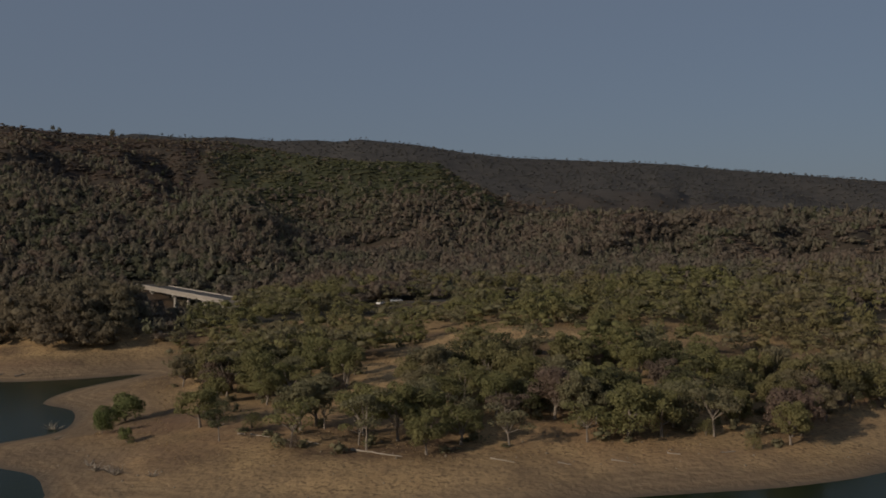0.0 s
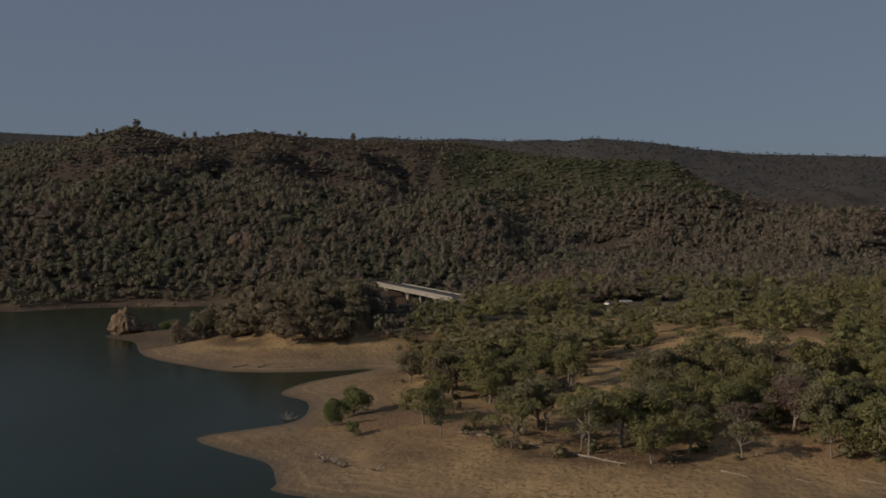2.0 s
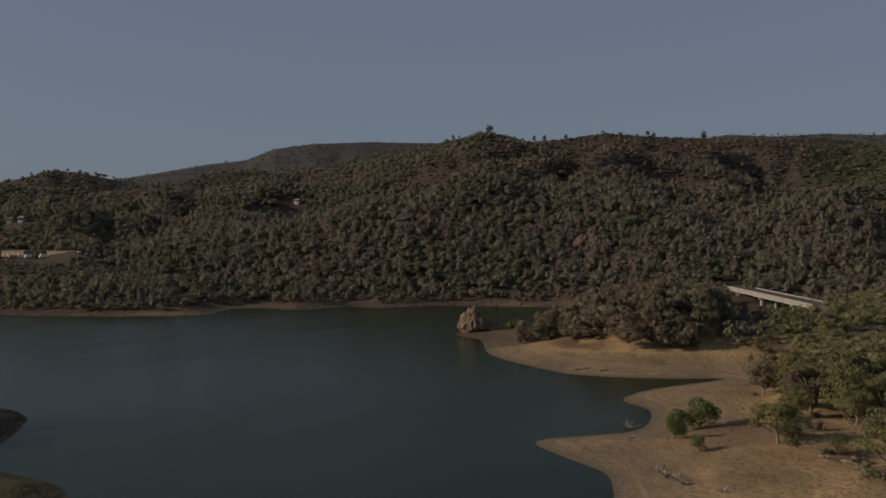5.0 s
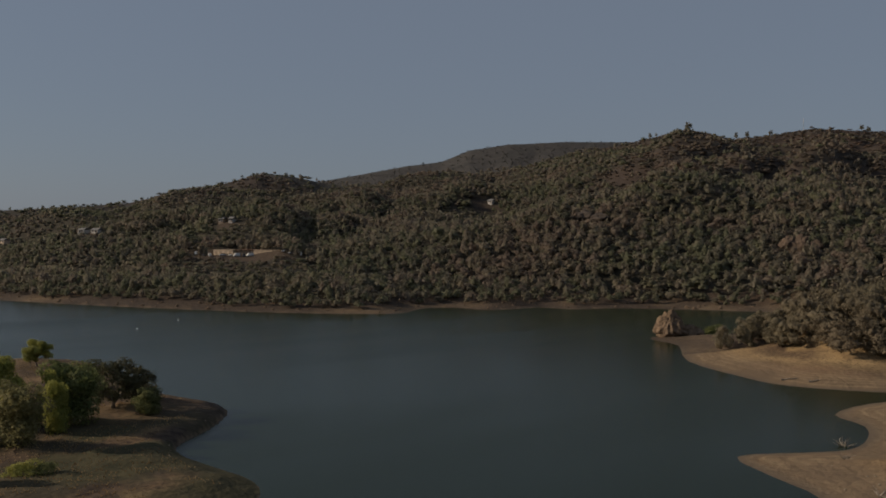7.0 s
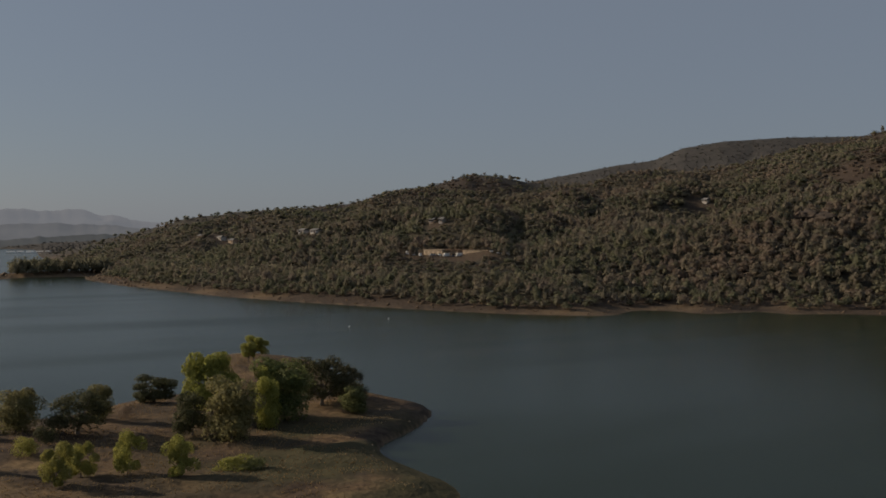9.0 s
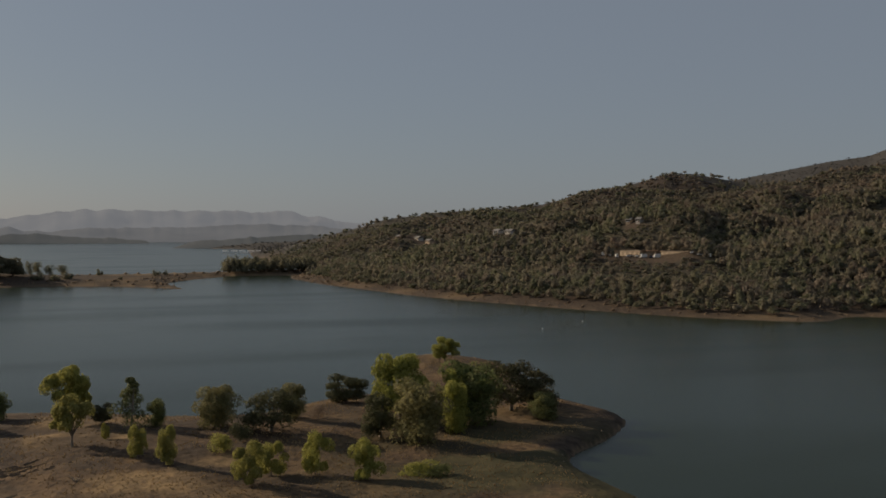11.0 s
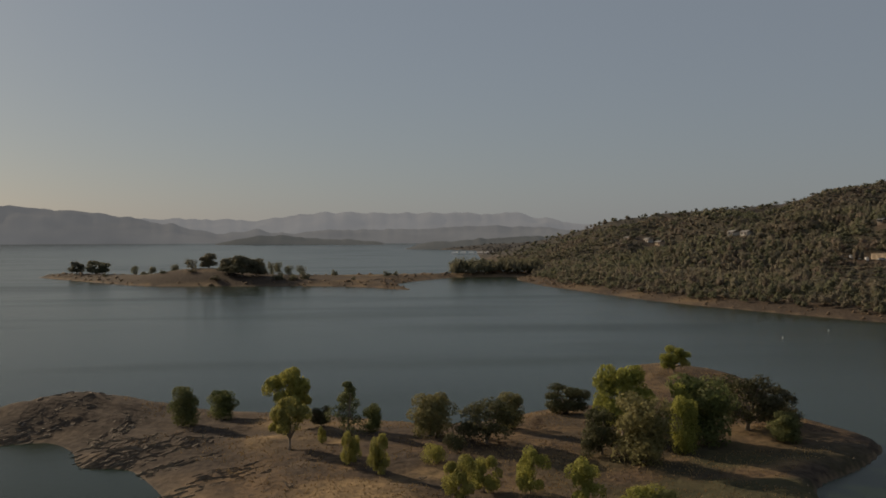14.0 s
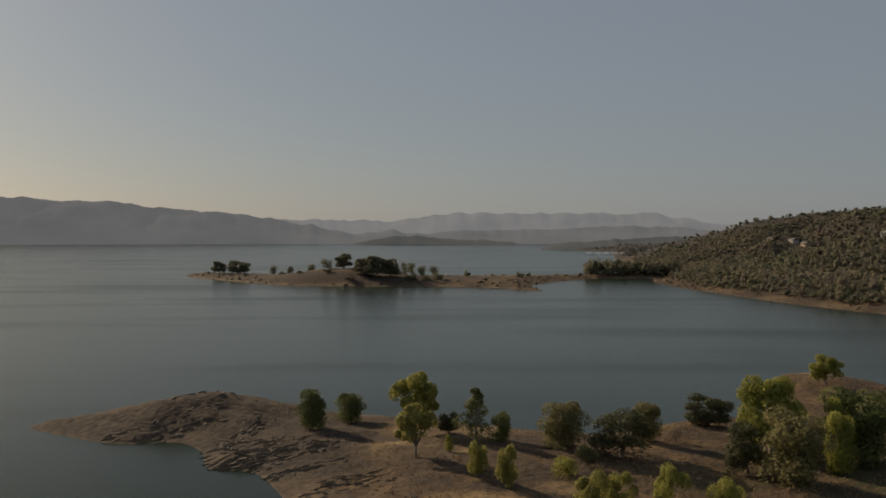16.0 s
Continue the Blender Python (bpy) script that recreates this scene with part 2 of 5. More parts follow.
# haze tones, given off as emission by ranges and headlands alike
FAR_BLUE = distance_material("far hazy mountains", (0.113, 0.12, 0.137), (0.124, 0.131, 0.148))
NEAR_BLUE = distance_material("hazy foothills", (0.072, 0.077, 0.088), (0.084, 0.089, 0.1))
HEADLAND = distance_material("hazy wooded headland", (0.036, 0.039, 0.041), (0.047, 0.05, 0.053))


# ---------------------------------------------------------------- the lie of the land
# Plan outlines in metres; the water stands at z = 0.
NEAR_POINT_SHORE = [(77, 137), (67, 130), (53, 124), (40, 121), (28, 118), (8, 112), (-20, 110), (-47, 115), (-50, 120), (-56, 131),
                    (-65, 137), (-76, 146), (-69, 157), (-65, 164), (-66, 174), (-71, 186), (-80, 194), (-80, 212), (-71, 236),
                    (-85, 228), (-103, 223), (-118, 229), (-144, 247), (-166, 279), (-181, 288), (-186, 296), (-180, 308),
                    (-172, 312), (-160, 326), (-140, 345), (-128, 372), (-140, 402), (-172, 418)]
MAIN_SHORE = [(-211, 425), (-266, 401), (-282, 377), (-299, 376), (-305, 347), (-327, 346), (-334, 330), (-322, 301),
              (-358, 270), (-413, 247), (-479, 226), (-536, 212), (-608, 205), (-690, 197), (-784, 200), (-842, 215),
              (-880, 236), (-1010, 262), (-1500, 320)]
FAR_SHORE = [(-2206, 458), (-2463, 350), (-2600, 430), (-3400, 480), (-3532, 388), (-3800, 300), (-4013, -182), (-3895, -1542),
             (-3300, -2800), (-1500, -3900), (800, -3600), (2600, -2500), (3300, -600), (2400, 300), (1100, 330), (400, 215),
             (150, 180), (98, 152)]
PENINSULA = [(-175, 113), (-167, 110), (-156, 99), (-149, 89), (-142, 84), (-132, 83), (-118, 82), (-108, 75), (-100, 58),
             (-110, 32), (-135, 8), (-152, -3), (-163, -7), (-173, -11), (-176, -14), (-178, -20), (-189, -23), (-198, -29),
             (-197, -40), (-204, -50), (-214, -61), (-224, -50), (-237, -30), (-236, -14), (-227, -4), (-222, 6), (-214, 18), (-207, 31),
             (-197, 43), (-202, 54), (-209, 63), (-212, 74), (-231, 89), (-260, 99), (-268, 111), (-256, 123), (-232, 122), (-208, 113), (-190, 111)]
ISLET = [(-904, -184), (-850, -152), (-771, -101), (-737, -68), (-726, 4), (-708, 67), (-659, 99), (-722, 96), (-770, 112),
         (-838, 158), (-842, 182), (-846, 240), (-905, 250), (-905, 185), (-872, 150), (-850, 90), (-850, 10), (-865, -60),
         (-905, -130), (-935, -180)]


def rounded(points, steps, loop=False):
    """The outline drawn as a smooth curve through its points."""
    out, n = [], len(points)
    for k in range(n if loop else n - 1):
        a, b, c, d = (np.array(points[(k + j) % n] if loop else points[min(max(k + j, 0), n - 1)], float) for j in (-1, 0, 1, 2))
        for t in np.arange(steps) / steps:
            p = 0.5 * (2 * b + (c - a) * t + (2 * a - 5 * b + 4 * c - d) * t * t + (3 * b - a - 3 * c + d) * t ** 3)
            out.append((float(p[0]), float(p[1])))
    return out


LAKE = rounded(NEAR_POINT_SHORE + MAIN_SHORE[:12], 3) + MAIN_SHORE[11:] + FAR_SHORE
PENINSULA = rounded(PENINSULA, 3, True)
ISLET = rounded(ISLET, 2, True)


def value_noise(x, y, seed=0):
    """Smooth lattice noise in -1..1."""
    xi, yi = np.floor(x).astype(np.int64), np.floor(y).astype(np.int64)
    u, v = x - xi, y - yi
    u, v = u * u * (3 - 2 * u), v * v * (3 - 2 * v)

    def corner(i, j):
        n = (i * 374761393 + j * 668265263 + seed * 1442695041) & 0xFFFFFFFF
        n = ((n ^ (n >> 13)) * 1274126177) & 0xFFFFFFFF
        return ((n ^ (n >> 16)) & 0xFFFF) / 32767.5 - 1

    a = corner(xi, yi) * (1 - u) + corner(xi + 1, yi) * u
    b = corner(xi, yi + 1) * (1 - u) + corner(xi + 1, yi + 1) * u
    return a * (1 - v) + b * v


def fbm(x, y, scale, octaves=4, seed=0):
    total, size = 0, 1.0
    for k in range(octaves):
        total = total + size * value_noise(x / scale + 17.3 * k, y / scale - 9.1 * k, seed + k)
        scale, size = scale / 2, size * 0.5
    return total


def inside_distance(x, y, outline):
    """Distance to the outline, positive inside it."""
    near, inside = np.full(x.shape, 1e12), np.zeros(x.shape, bool)
    for (ax, ay), (bx, by) in zip(outline, outline[1:] + outline[:1]):
        dx, dy = bx - ax, by - ay
        t = np.clip(((x - ax) * dx + (y - ay) * dy) / (dx * dx + dy * dy), 0, 1)
        near = np.minimum(near, (x - ax - t * dx) ** 2 + (y - ay - t * dy) ** 2)
        if dy:
            inside ^= ((ay > y) != (by > y)) & (x < dx * (y - ay) / dy + ax)
    return np.where(inside, 1, -1) * np.sqrt(near)


# Hills by bearing in degrees (0 is +y, positive towards +x): bearing, foot, crest distance, crest height angle, steepness.
FRONT_HILLS = [(-140, 900, 2600, -0.92, 1), (-84, 900, 1600, -1.32, 1), (-79, 900, 1500, -0.67, 0.9), (-76, 880, 1500, -0.12, 0.8),
               (-73.4, 860, 1450, 0.38, 0.7), (-70.8, 800, 1400, 0.73, 0.62), (-68, 720, 1350, 1.13, 0.62), (-64.3, 640, 1350, 1.38, 0.62),
               (-61.5, 600, 1400, 1.63, 0.62), (-58.2, 560, 1450, 2.48, 0.62), (-57, 550, 1450, 2.68, 0.62), (-54.6, 540, 1450, 3.3, 0.62),
               (-53.3, 530, 1450, 3.28, 0.62), (-51, 530, 1450, 2.84, 0.62), (-48, 530, 1450, 2.76, 0.62), (-44, 530, 1400, 3.18, 0.62),
               (-40, 530, 1350, 3.68, 0.62)]
FRONT_HILLS_TWO = [(-37, 525, 1300, 4.38, 0.62), (-34, 520, 1270, 4.93, 0.62), (-32, 510, 1260, 5.38, 0.62), (-30.4, 505, 1260, 5.7, 0.62),
                   (-28, 495, 1260, 5.18, 0.65), (-26, 490, 1250, 5.3, 0.68), (-23.8, 485, 1250, 5.62, 0.7), (-21, 480, 1250, 5.38, 0.75),
                   (-17, 480, 1250, 5.08, 0.8), (-12, 470, 1200, 5.05, 0.85), (-8, 450, 1080, 4.40, 1.0), (-4, 420, 1000, 4.00, 1.25),
                   (0, 410, 1000, 3.90, 1.3), (1.5, 400, 950, 2.90, 1.3), (3.8, 400, 900, 1.90, 1.3), (5.7, 390, 850, 1.40, 1.2),
                   (10, 380, 760, 0.85, 1.2), (16, 380, 750, 1.10, 1.2), (24, 380, 760, 0.80, 1.2), (60, 380, 900, 0.60, 1.2)]
BACK_RIDGE = [(-62, 2600, 1.22), (-55, 2600, 2.42), (-51, 2600, 2.92), (-48.8, 2600, 3.32), (-46.2, 2600, 3.82), (-44.2, 2600, 4.07),
              (-42.6, 2600, 4.72), (-40.4, 2600, 5.04), (-37.2, 2600, 5.17), (-34, 2600, 5.12), (-28, 2500, 4.96), (-22, 2400, 5.16),
              (-17, 2300, 5.36), (-11, 2250, 5.24), (-6, 2200, 5.16), (-4.6, 2200, 5.31), (-1.4, 2200, 5.01), (1.2, 2200, 4.58),
              (3.8, 2200, 4.26), (7, 2200, 4.11), (11.7, 2200, 3.86), (13.2, 2200, 3.76), (16.2, 2200, 3.41), (20, 2200, 3.04),
              (24, 2200, 2.66), (40, 2200, 1.96), (60, 2200, 1.16)]


def height(x, y):
    """Ground height over the water, and the distance inland."""
    x, y = np.asarray(x, float), np.asarray(y, float)
    r, az = np.hypot(x, y), np.degrees(np.arctan2(x, y))
    main = -inside_distance(x, y, LAKE)
    pen, isl = inside_distance(x, y, PENINSULA), inside_distance(x, y, ISLET)
    wob = fbm(x, y, 14, 3, 5) * np.clip(r / 200, 0.5, 2) * 1.2
    hills = np.array(FRONT_HILLS + FRONT_HILLS_TWO)
    foot, crest, angle, steep = (np.interp(az, hills[:, 0], hills[:, k]) for k in (1, 2, 3, 4))
    ridge = np.array(BACK_RIDGE)
    far_r, far_a = (np.interp(az, ridge[:, 0], ridge[:, k]) for k in (1, 2))
    top = 36 + crest * np.tan(np.radians(angle))
    t = np.clip((r - foot) / (crest - foot), 0, 1)
    front = top * t ** steep - np.clip(r - crest, 0, 700) * 0.16
    relief = fbm(x, y, 170, 4, 9) - 1.1 * (1 - np.abs(fbm(x + 40, y, 230, 3, 15))) ** 3 + 0.25
    front = front + relief * 15 * np.sin(np.pi * np.clip(t, 0, 1)) ** 0.8
    # spurs run down towards the lake, with gullies between them
    bend = fbm(x, y, 260, 2, 17) * 70
    gully = (1 - np.abs(fbm(az * 22 + bend, r * 0.22, 120, 2, 19))) ** 2 + 0.35 * (1 - np.abs(fbm(az * 22 - bend, r * 0.3, 52, 2, 23))) ** 2
    front = front - (gully - 0.35) * 17 * np.sin(np.pi * np.clip(t, 0, 1)) ** 1.1
    rise_from = np.interp(az, [-8, 4], [1250, 820])
    far_t = np.clip((r - rise_from) / (far_r - rise_from), 0, 1)
    far_top = 36 + far_r * np.tan(np.radians(far_a))
    back = far_top * far_t ** 1.2 - np.clip(r - far_r, 0, 900) * 0.1 + (fbm(x, y, 300, 4, 12) * 22 - gully * 16) * np.sin(np.pi * far_t)
    back = np.where((az > -64) & (az < 75), back, 0)
    front = np.where((az > -140) & (az < 75), front, 0)
    # the low oak slope behind the near beach
    knoll = np.interp(main, [0, 10, 14, 30, 60, 100, 160, 220, 400, 900], [0, 1.1, 2.0, 4.2, 6.8, 10.5, 13.5, 15, 17, 18])
    knoll = knoll + fbm(x, y, 60, 3, 3) * 1.6 * np.clip((main - 15) / 40, 0, 1)
    ravine = np.exp(-(((x + 100) / 34) ** 2 + ((y - 428) / 40) ** 2))
    dip = np.exp(-(((x + 80) / 26) ** 2 + ((y - 335) / 45) ** 2))
    knoll = knoll * (1 - 0.85 * ravine) * (1 - 0.4 * dip)
    knoll = knoll + 6.0 * np.exp(-(((x + 108) / 20) ** 2 + ((y - 290) / 28) ** 2)) * np.clip((main - 12) / 22, 0, 1)
    bank = np.interp(main, [0, 8, 13, 22, 60, 150, 600], [0, 0.9, 2.4, 4.5, 16, 46, 400])
    shore_hill = np.minimum(np.maximum(front, back), bank)
    z_main = np.maximum(shore_hill, np.minimum(knoll, bank))
    low = np.where(r > 2000, np.minimum((main) * 0.02, 2), 0)
    z_main = np.where(r > 2000, np.maximum(z_main, low), z_main)
    # the farthest shore lies under the foot of the mountains
    z_main = np.where((r > 3000) & (az < -66), -1.0, z_main)
    # the low peninsula with the scattered trees, and the far islet
    hump = 2.2 + 3.2 * np.exp(-(((x + 222) / 16) ** 2 + ((y + 30) / 14) ** 2)) + 3.0 * np.exp(-(((x + 246) / 13) ** 2 + ((y - 103) / 13) ** 2))
    hump = hump + 0.9 * np.exp(-(((x + 175) / 22) ** 2 + ((y - 40) / 25) ** 2))
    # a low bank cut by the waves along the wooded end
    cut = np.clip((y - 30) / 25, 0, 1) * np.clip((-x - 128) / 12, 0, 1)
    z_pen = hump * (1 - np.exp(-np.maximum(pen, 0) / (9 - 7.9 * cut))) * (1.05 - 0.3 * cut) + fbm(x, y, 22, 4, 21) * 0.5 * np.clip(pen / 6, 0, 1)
    z_pen = z_pen + np.abs(fbm(x, y, 9, 3, 27)) * 0.35 * np.clip(pen / 5, 0, 1)
    ledge = np.abs(fbm(x * 0.6 + y * 0.8, (y * 0.6 - x * 0.8) * 4.5, 16, 4, 25))
    z_pen = z_pen + (ledge - 0.3) * 0.55 * np.clip(pen / 4, 0, 1) * np.clip((-x - 165) / 20, 0.15, 1) * np.clip((25 - y) / 20, 0.12, 1)
    rise = 4.0 + 7 * np.exp(-(((x + 785) / 40) ** 2 + ((y + 40) / 45) ** 2))
    z_isl = rise * (1 - np.exp(-np.maximum(isl, 0) / 10))
    inland = np.maximum(main, np.maximum(pen, isl))
    z = np.maximum(np.where(main > 0, z_main, -9), np.maximum(np.where(pen > 0, z_pen, -9), np.where(isl > 0, z_isl, -9)))
    z = np.where(inland > 0, z, np.maximum(inland * 0.15, -4))
    fine = fbm(x, y, 5, 3, 31) * 0.12 * np.clip(inland / 5, 0, 1)
    return z + fine, inland


# ---------------------------------------------------------------- mesh helpers
def mesh_of(name, verts, faces, material, smooth=False):
    """A mesh from numpy arrays: verts (n, 3) and faces (m, 3 or 4)."""
    me = bpy.data.meshes.new(name)
    verts, faces = np.asarray(verts, np.float32), np.asarray(faces, np.int32)
    me.vertices.add(len(verts))
    me.vertices.foreach_set("co", verts.ravel())
    me.loops.add(faces.size)
    me.loops.foreach_set("vertex_index", faces.ravel())
    me.polygons.add(len(faces))
    me.polygons.foreach_set("loop_start", np.arange(0, faces.size, faces.shape[1], dtype=np.int32))
    me.materials.append(material)
    me.update(calc_edges=True)
    if smooth:
        me.polygons.foreach_set("use_smooth", np.ones(len(faces), bool))
    return me


def part(name, bm, material, parent, label=""):
    """Link a bmesh as one mesh object under a thing or a part."""
    me = bpy.data.meshes.new(name)
    bm.to_mesh(me)
    bm.free()
    me.materials.append(material)
    ob = new(name, me)
    ob.parent = parent
    return tagged(ob, label)


def box(bm, lo, hi, bevel=0.0):
    """A box between two corners, its edges broken a little."""
    made = bmesh.ops.create_cube(bm, size=1)["verts"]
    size, mid = [h - l for l, h in zip(lo, hi)], [(l + h) / 2 for l, h in zip(lo, hi)]
    for v in made:
        v.co = Vector([c * s + m for c, s, m in zip(v.co, size, mid)])
    if bevel:
        edges = list({e for v in made for e in v.link_edges})
        bmesh.ops.bevel(bm, geom=edges, offset=bevel, segments=1, affect="EDGES")


def block(lo, hi, bevel=0.0):
    bm = bmesh.new()
    box(bm, lo, hi, bevel)
    return bm


def tubes(lines, sides=6):
    """Tapered limbs: lines of (point, radius). Returns verts, faces."""
    verts, faces = [], []
    for line in lines:
        base = len(verts)
        for k, (p, rad) in enumerate(line):
            ahead = Vector(line[min(k + 1, len(line) - 1)][0]) - Vector(line[max(k - 1, 0)][0])
            side = ahead.cross(Vector((0.3, 0.9, 0.1))).normalized()
            up = ahead.cross(side).normalized()
            for s in range(sides):
                a = 2 * math.pi * s / sides
                verts.append(Vector(p) + side * (math.cos(a) * rad) + up * (math.sin(a) * rad))
        for k in range(len(line) - 1):
            for s in range(sides):
                t = (s + 1) % sides
                faces.append((base + k * sides + s, base + k * sides + t, base + (k + 1) * sides + t, base + (k + 1) * sides + s))
    return np.array([tuple(v) for v in verts]), np.array(faces)


# ---------------------------------------------------------------- ground, lake, distance
CLEARINGS = [(-56, 156, 19, 26), (-68, 200, 12, 22), (-170, 298, 24, 18), (13, 230, 15, 15), (-10, 169, 9, 8), (-6, 185, 9, 9), (-3, 203, 11, 12),
             (3, 219, 12, 12), (-36, 292, 15, 8), (-52, 285, 11, 6), (30, 289, 15, 9), (57, 315, 14, 8), (85, 340, 20, 11), (-8, 340, 24, 15),
             (-3, 152, 6, 5), (-24, 154, 10, 8), (43, 226, 13, 10), (124, 353, 14, 8), (37, 147, 6, 4), (21, 143, 5, 4), (-45, 702, 20, 8), (60, 190, 8, 6)]
CLEARINGS_FAR = [(-530, 360, 36, 10), (-525, 353, 40, 6), (-505, 366, 20, 8), (-560, 350, 16, 8), (-584, 654, 16, 11), (-715, 351, 13, 8), (-905, 394, 14, 9), (-960, 381, 34, 8), (-890, 388, 22, 8),
                 (-360, 508, 12, 7), (-236, 512, 10, 7), (-614, 407, 10, 8)]
LOW_GROWTH = [(-905, 372, 75, 22), (-598, 402, 22, 14), (-485, 335, 62, 34), (-590, 388, 30, 22), (-850, 362, 100, 30), (-690, 340, 30, 20), (-560, 620, 40, 30)]
BRIDGE_ENDS = Vector((-142.2, 480.5, 9.8)), Vector((-76.4, 370.4, 9.8))


def openness(x, y):
    """1 in a clearing, 0 in the woods."""
    best = np.zeros(np.shape(x))
    edge = fbm(x, y, 18, 3, 41) * 0.35
    for cx, cy, a, b in CLEARINGS + CLEARINGS_FAR:
        d = ((x - cx) / a) ** 2 + ((y - cy) / b) ** 2
        best = np.maximum(best, np.clip((1.15 + edge - d) * 3, 0, 1))
    (ax, ay, _), (bx, by, _) = BRIDGE_ENDS
    t = np.clip(((x - ax) * (bx - ax) + (y - ay) * (by - ay)) / ((bx - ax) ** 2 + (by - ay) ** 2), 0.0, 1.0)
    off = np.hypot(x - ax - t * (bx - ax) + 5, y - ay - t * (by - ay) + 3)
    best = np.maximum(best, np.clip((9 - off) / 3, 0, 1))
    return best


def brushiness(x, y, z):
    """Over zero where low brush takes the place of trees on the upper slopes."""
    az = np.degrees(np.arctan2(x, y))
    return fbm(x, y, 150, 3, 88) * 0.55 + np.interp(z, [8, 45, 75, 120], [-0.8, -0.3, 0.1, 0.3]) + np.interp(az, [-60, -40, -24, -8, 8], [-0.4, -0.25, 0.4, 0.6, 0.45]) - 0.1


def green_hill(x, y):
    """1 on the rounded hill with the green brush."""
    az = np.degrees(np.arctan2(x, y)) + fbm(x, y, 110, 3, 99) * 1.8
    return np.clip((az + 13.5) / 2.5, 0, 1) * np.clip((4.5 - az) / 2.5, 0, 1) * (np.hypot(x, y) < 1250)


def build_ground():
    bearings = np.concatenate([np.arange(-117, 30, 0.24), np.arange(30, 243, 3.0)])
    rings = [20, 50, 80]
    while rings[-1] < 5200:
        r = rings[-1]
        rings.append(r * (1.008 if r < 280 else 1.012 if r < 480 else 1.02 if r < 2750 else 1.06))
    rr, aa = np.meshgrid(np.array(rings), np.radians(bearings), indexing="ij")
    x, y = rr * np.sin(aa), rr * np.cos(aa)
    z, inland = height(x, y)
    nr, na = rr.shape
    i, j = np.meshgrid(np.arange(nr - 1), np.arange(na), indexing="ij")
    k = (j + 1) % na
    faces = np.stack([i * na + j, i * na + k, (i + 1) * na + k, (i + 1) * na + j], -1).reshape(-1, 4)
    me = mesh_of("ground", np.stack([x, y, z], -1).reshape(-1, 3), faces[:, ::-1], GROUND, True)
    on_main = -inside_distance(x, y, LAKE) > 0
    pen = inside_distance(x, y, PENINSULA) > 0
    isl = inside_distance(x, y, ISLET)
    shaded_litter = np.where(on_main, np.clip((inland - 26) / 14, 0, 1) * (1 - 0.92 * openness(x, y)), 0)
    # painted haze tint of the far ground, stronger with distance
    hazy_woods = np.where(on_main, np.clip((rr - 1200) / 500, 0, 1), 0)
    shaded_scrub = np.where(on_main & (rr > 420), np.clip(brushiness(x, y, z) * 3 + 0.5, 0, 1), 0)
    green_scrub = shaded_scrub * green_hill(x, y)
    shaded_litter = np.where(on_main & (rr < 300) & (np.degrees(aa) > -25), shaded_litter * 0.12, shaded_litter)
    red = np.where(on_main & (rr < 420), np.clip(fbm(x, y, 26, 3, 51) * 1.6 - 0.1, 0, 1) * np.exp(-((z - 3.2) / 1.6) ** 2) * 0.45, 0)
    red = np.maximum(red, np.where(on_main & (rr < 420), np.clip(1.2 - np.hypot(x + 46, y - 288) / 26, 0, 1) * 0.5, 0))
    straw = np.where(on_main & (rr < 460), openness(x, y) * np.clip((z - 3.0) / 2, 0, 1) * np.clip((inland - 30) / 20, 0, 1), 0)
    straw = np.maximum(straw, np.where(isl > 0, np.clip((z - 2.2) / 1.5, 0, 1) * np.clip((y - 25) / 60 + fbm(x, y, 30, 3, 63) * 0.5, 0, 0.85), 0))
    straw = np.maximum(straw, np.where(pen, np.clip(fbm(x, y, 18, 4, 65) * 1.3 + 0.1, 0, 0.6) * np.clip((y + 8) / 14, 0, 1) * np.clip((z - 1.6) / 0.8, 0, 1), 0))
    straw = np.maximum(straw, np.where(on_main & (rr > 300) & (rr < 1000), np.exp(-((inland - 11) / 4.5) ** 2) * np.clip(fbm(x, y, 40, 3, 67) * 1.5, 0, 0.8), 0))
    band = np.exp(-((inland - 17 - fbm(x, y, 30, 3, 57) * 4) / 4.0) ** 2) * np.clip(fbm(x, y, 16, 3, 59) + 0.75, 0, 1)
    straw = np.maximum(straw, np.where(on_main & (rr < 300), band * 0.6, 0))
    shelf = np.where(isl > 0, np.clip((9.5 - z) / 2.5, 0, 1) * np.clip(1.2 - np.clip((y - 30) / 60, 0, 0.8) + fbm(x, y, 25, 3, 69) * 0.5, 0, 0.95), 0)
    shelf = np.maximum(shelf, np.where(on_main & (rr > 300), np.clip(0.8 + fbm(x, y, 30, 3, 75) * 0.5, 0, 0.95), 0))
    straw = np.maximum(straw, np.where(on_main & (rr < 330) & (np.degrees(aa) > -25), np.clip((inland - 15) / 8, 0, 1) * np.clip(fbm(x, y, 14, 3, 73) + 0.7, 0, 0.85), 0))
    straw = np.maximum(straw, np.where(on_main & (rr < 240), np.clip((x + 45) / 20, 0, 1) * np.clip((inland - 3) / 6, 0, 1) * np.clip(fbm(x, y, 20, 4, 74) * 0.7 + 0.4, 0, 0.8), 0))
    mud = np.where(pen, np.clip((-x - 150) / 20, 0, 1) * np.clip((15 - y) / 14, 0, 1) * np.clip(fbm(x, y, 12, 3, 61) * 1.5 + 0.7, 0, 1), shelf)
    mud = np.maximum(mud, np.where(pen, np.clip(fbm(x, y, 7, 4, 83) * 0.9 + np.interp(y, [0, 20, 60], [0.45, 0.25, 0.25]), 0, 0.8), 0))
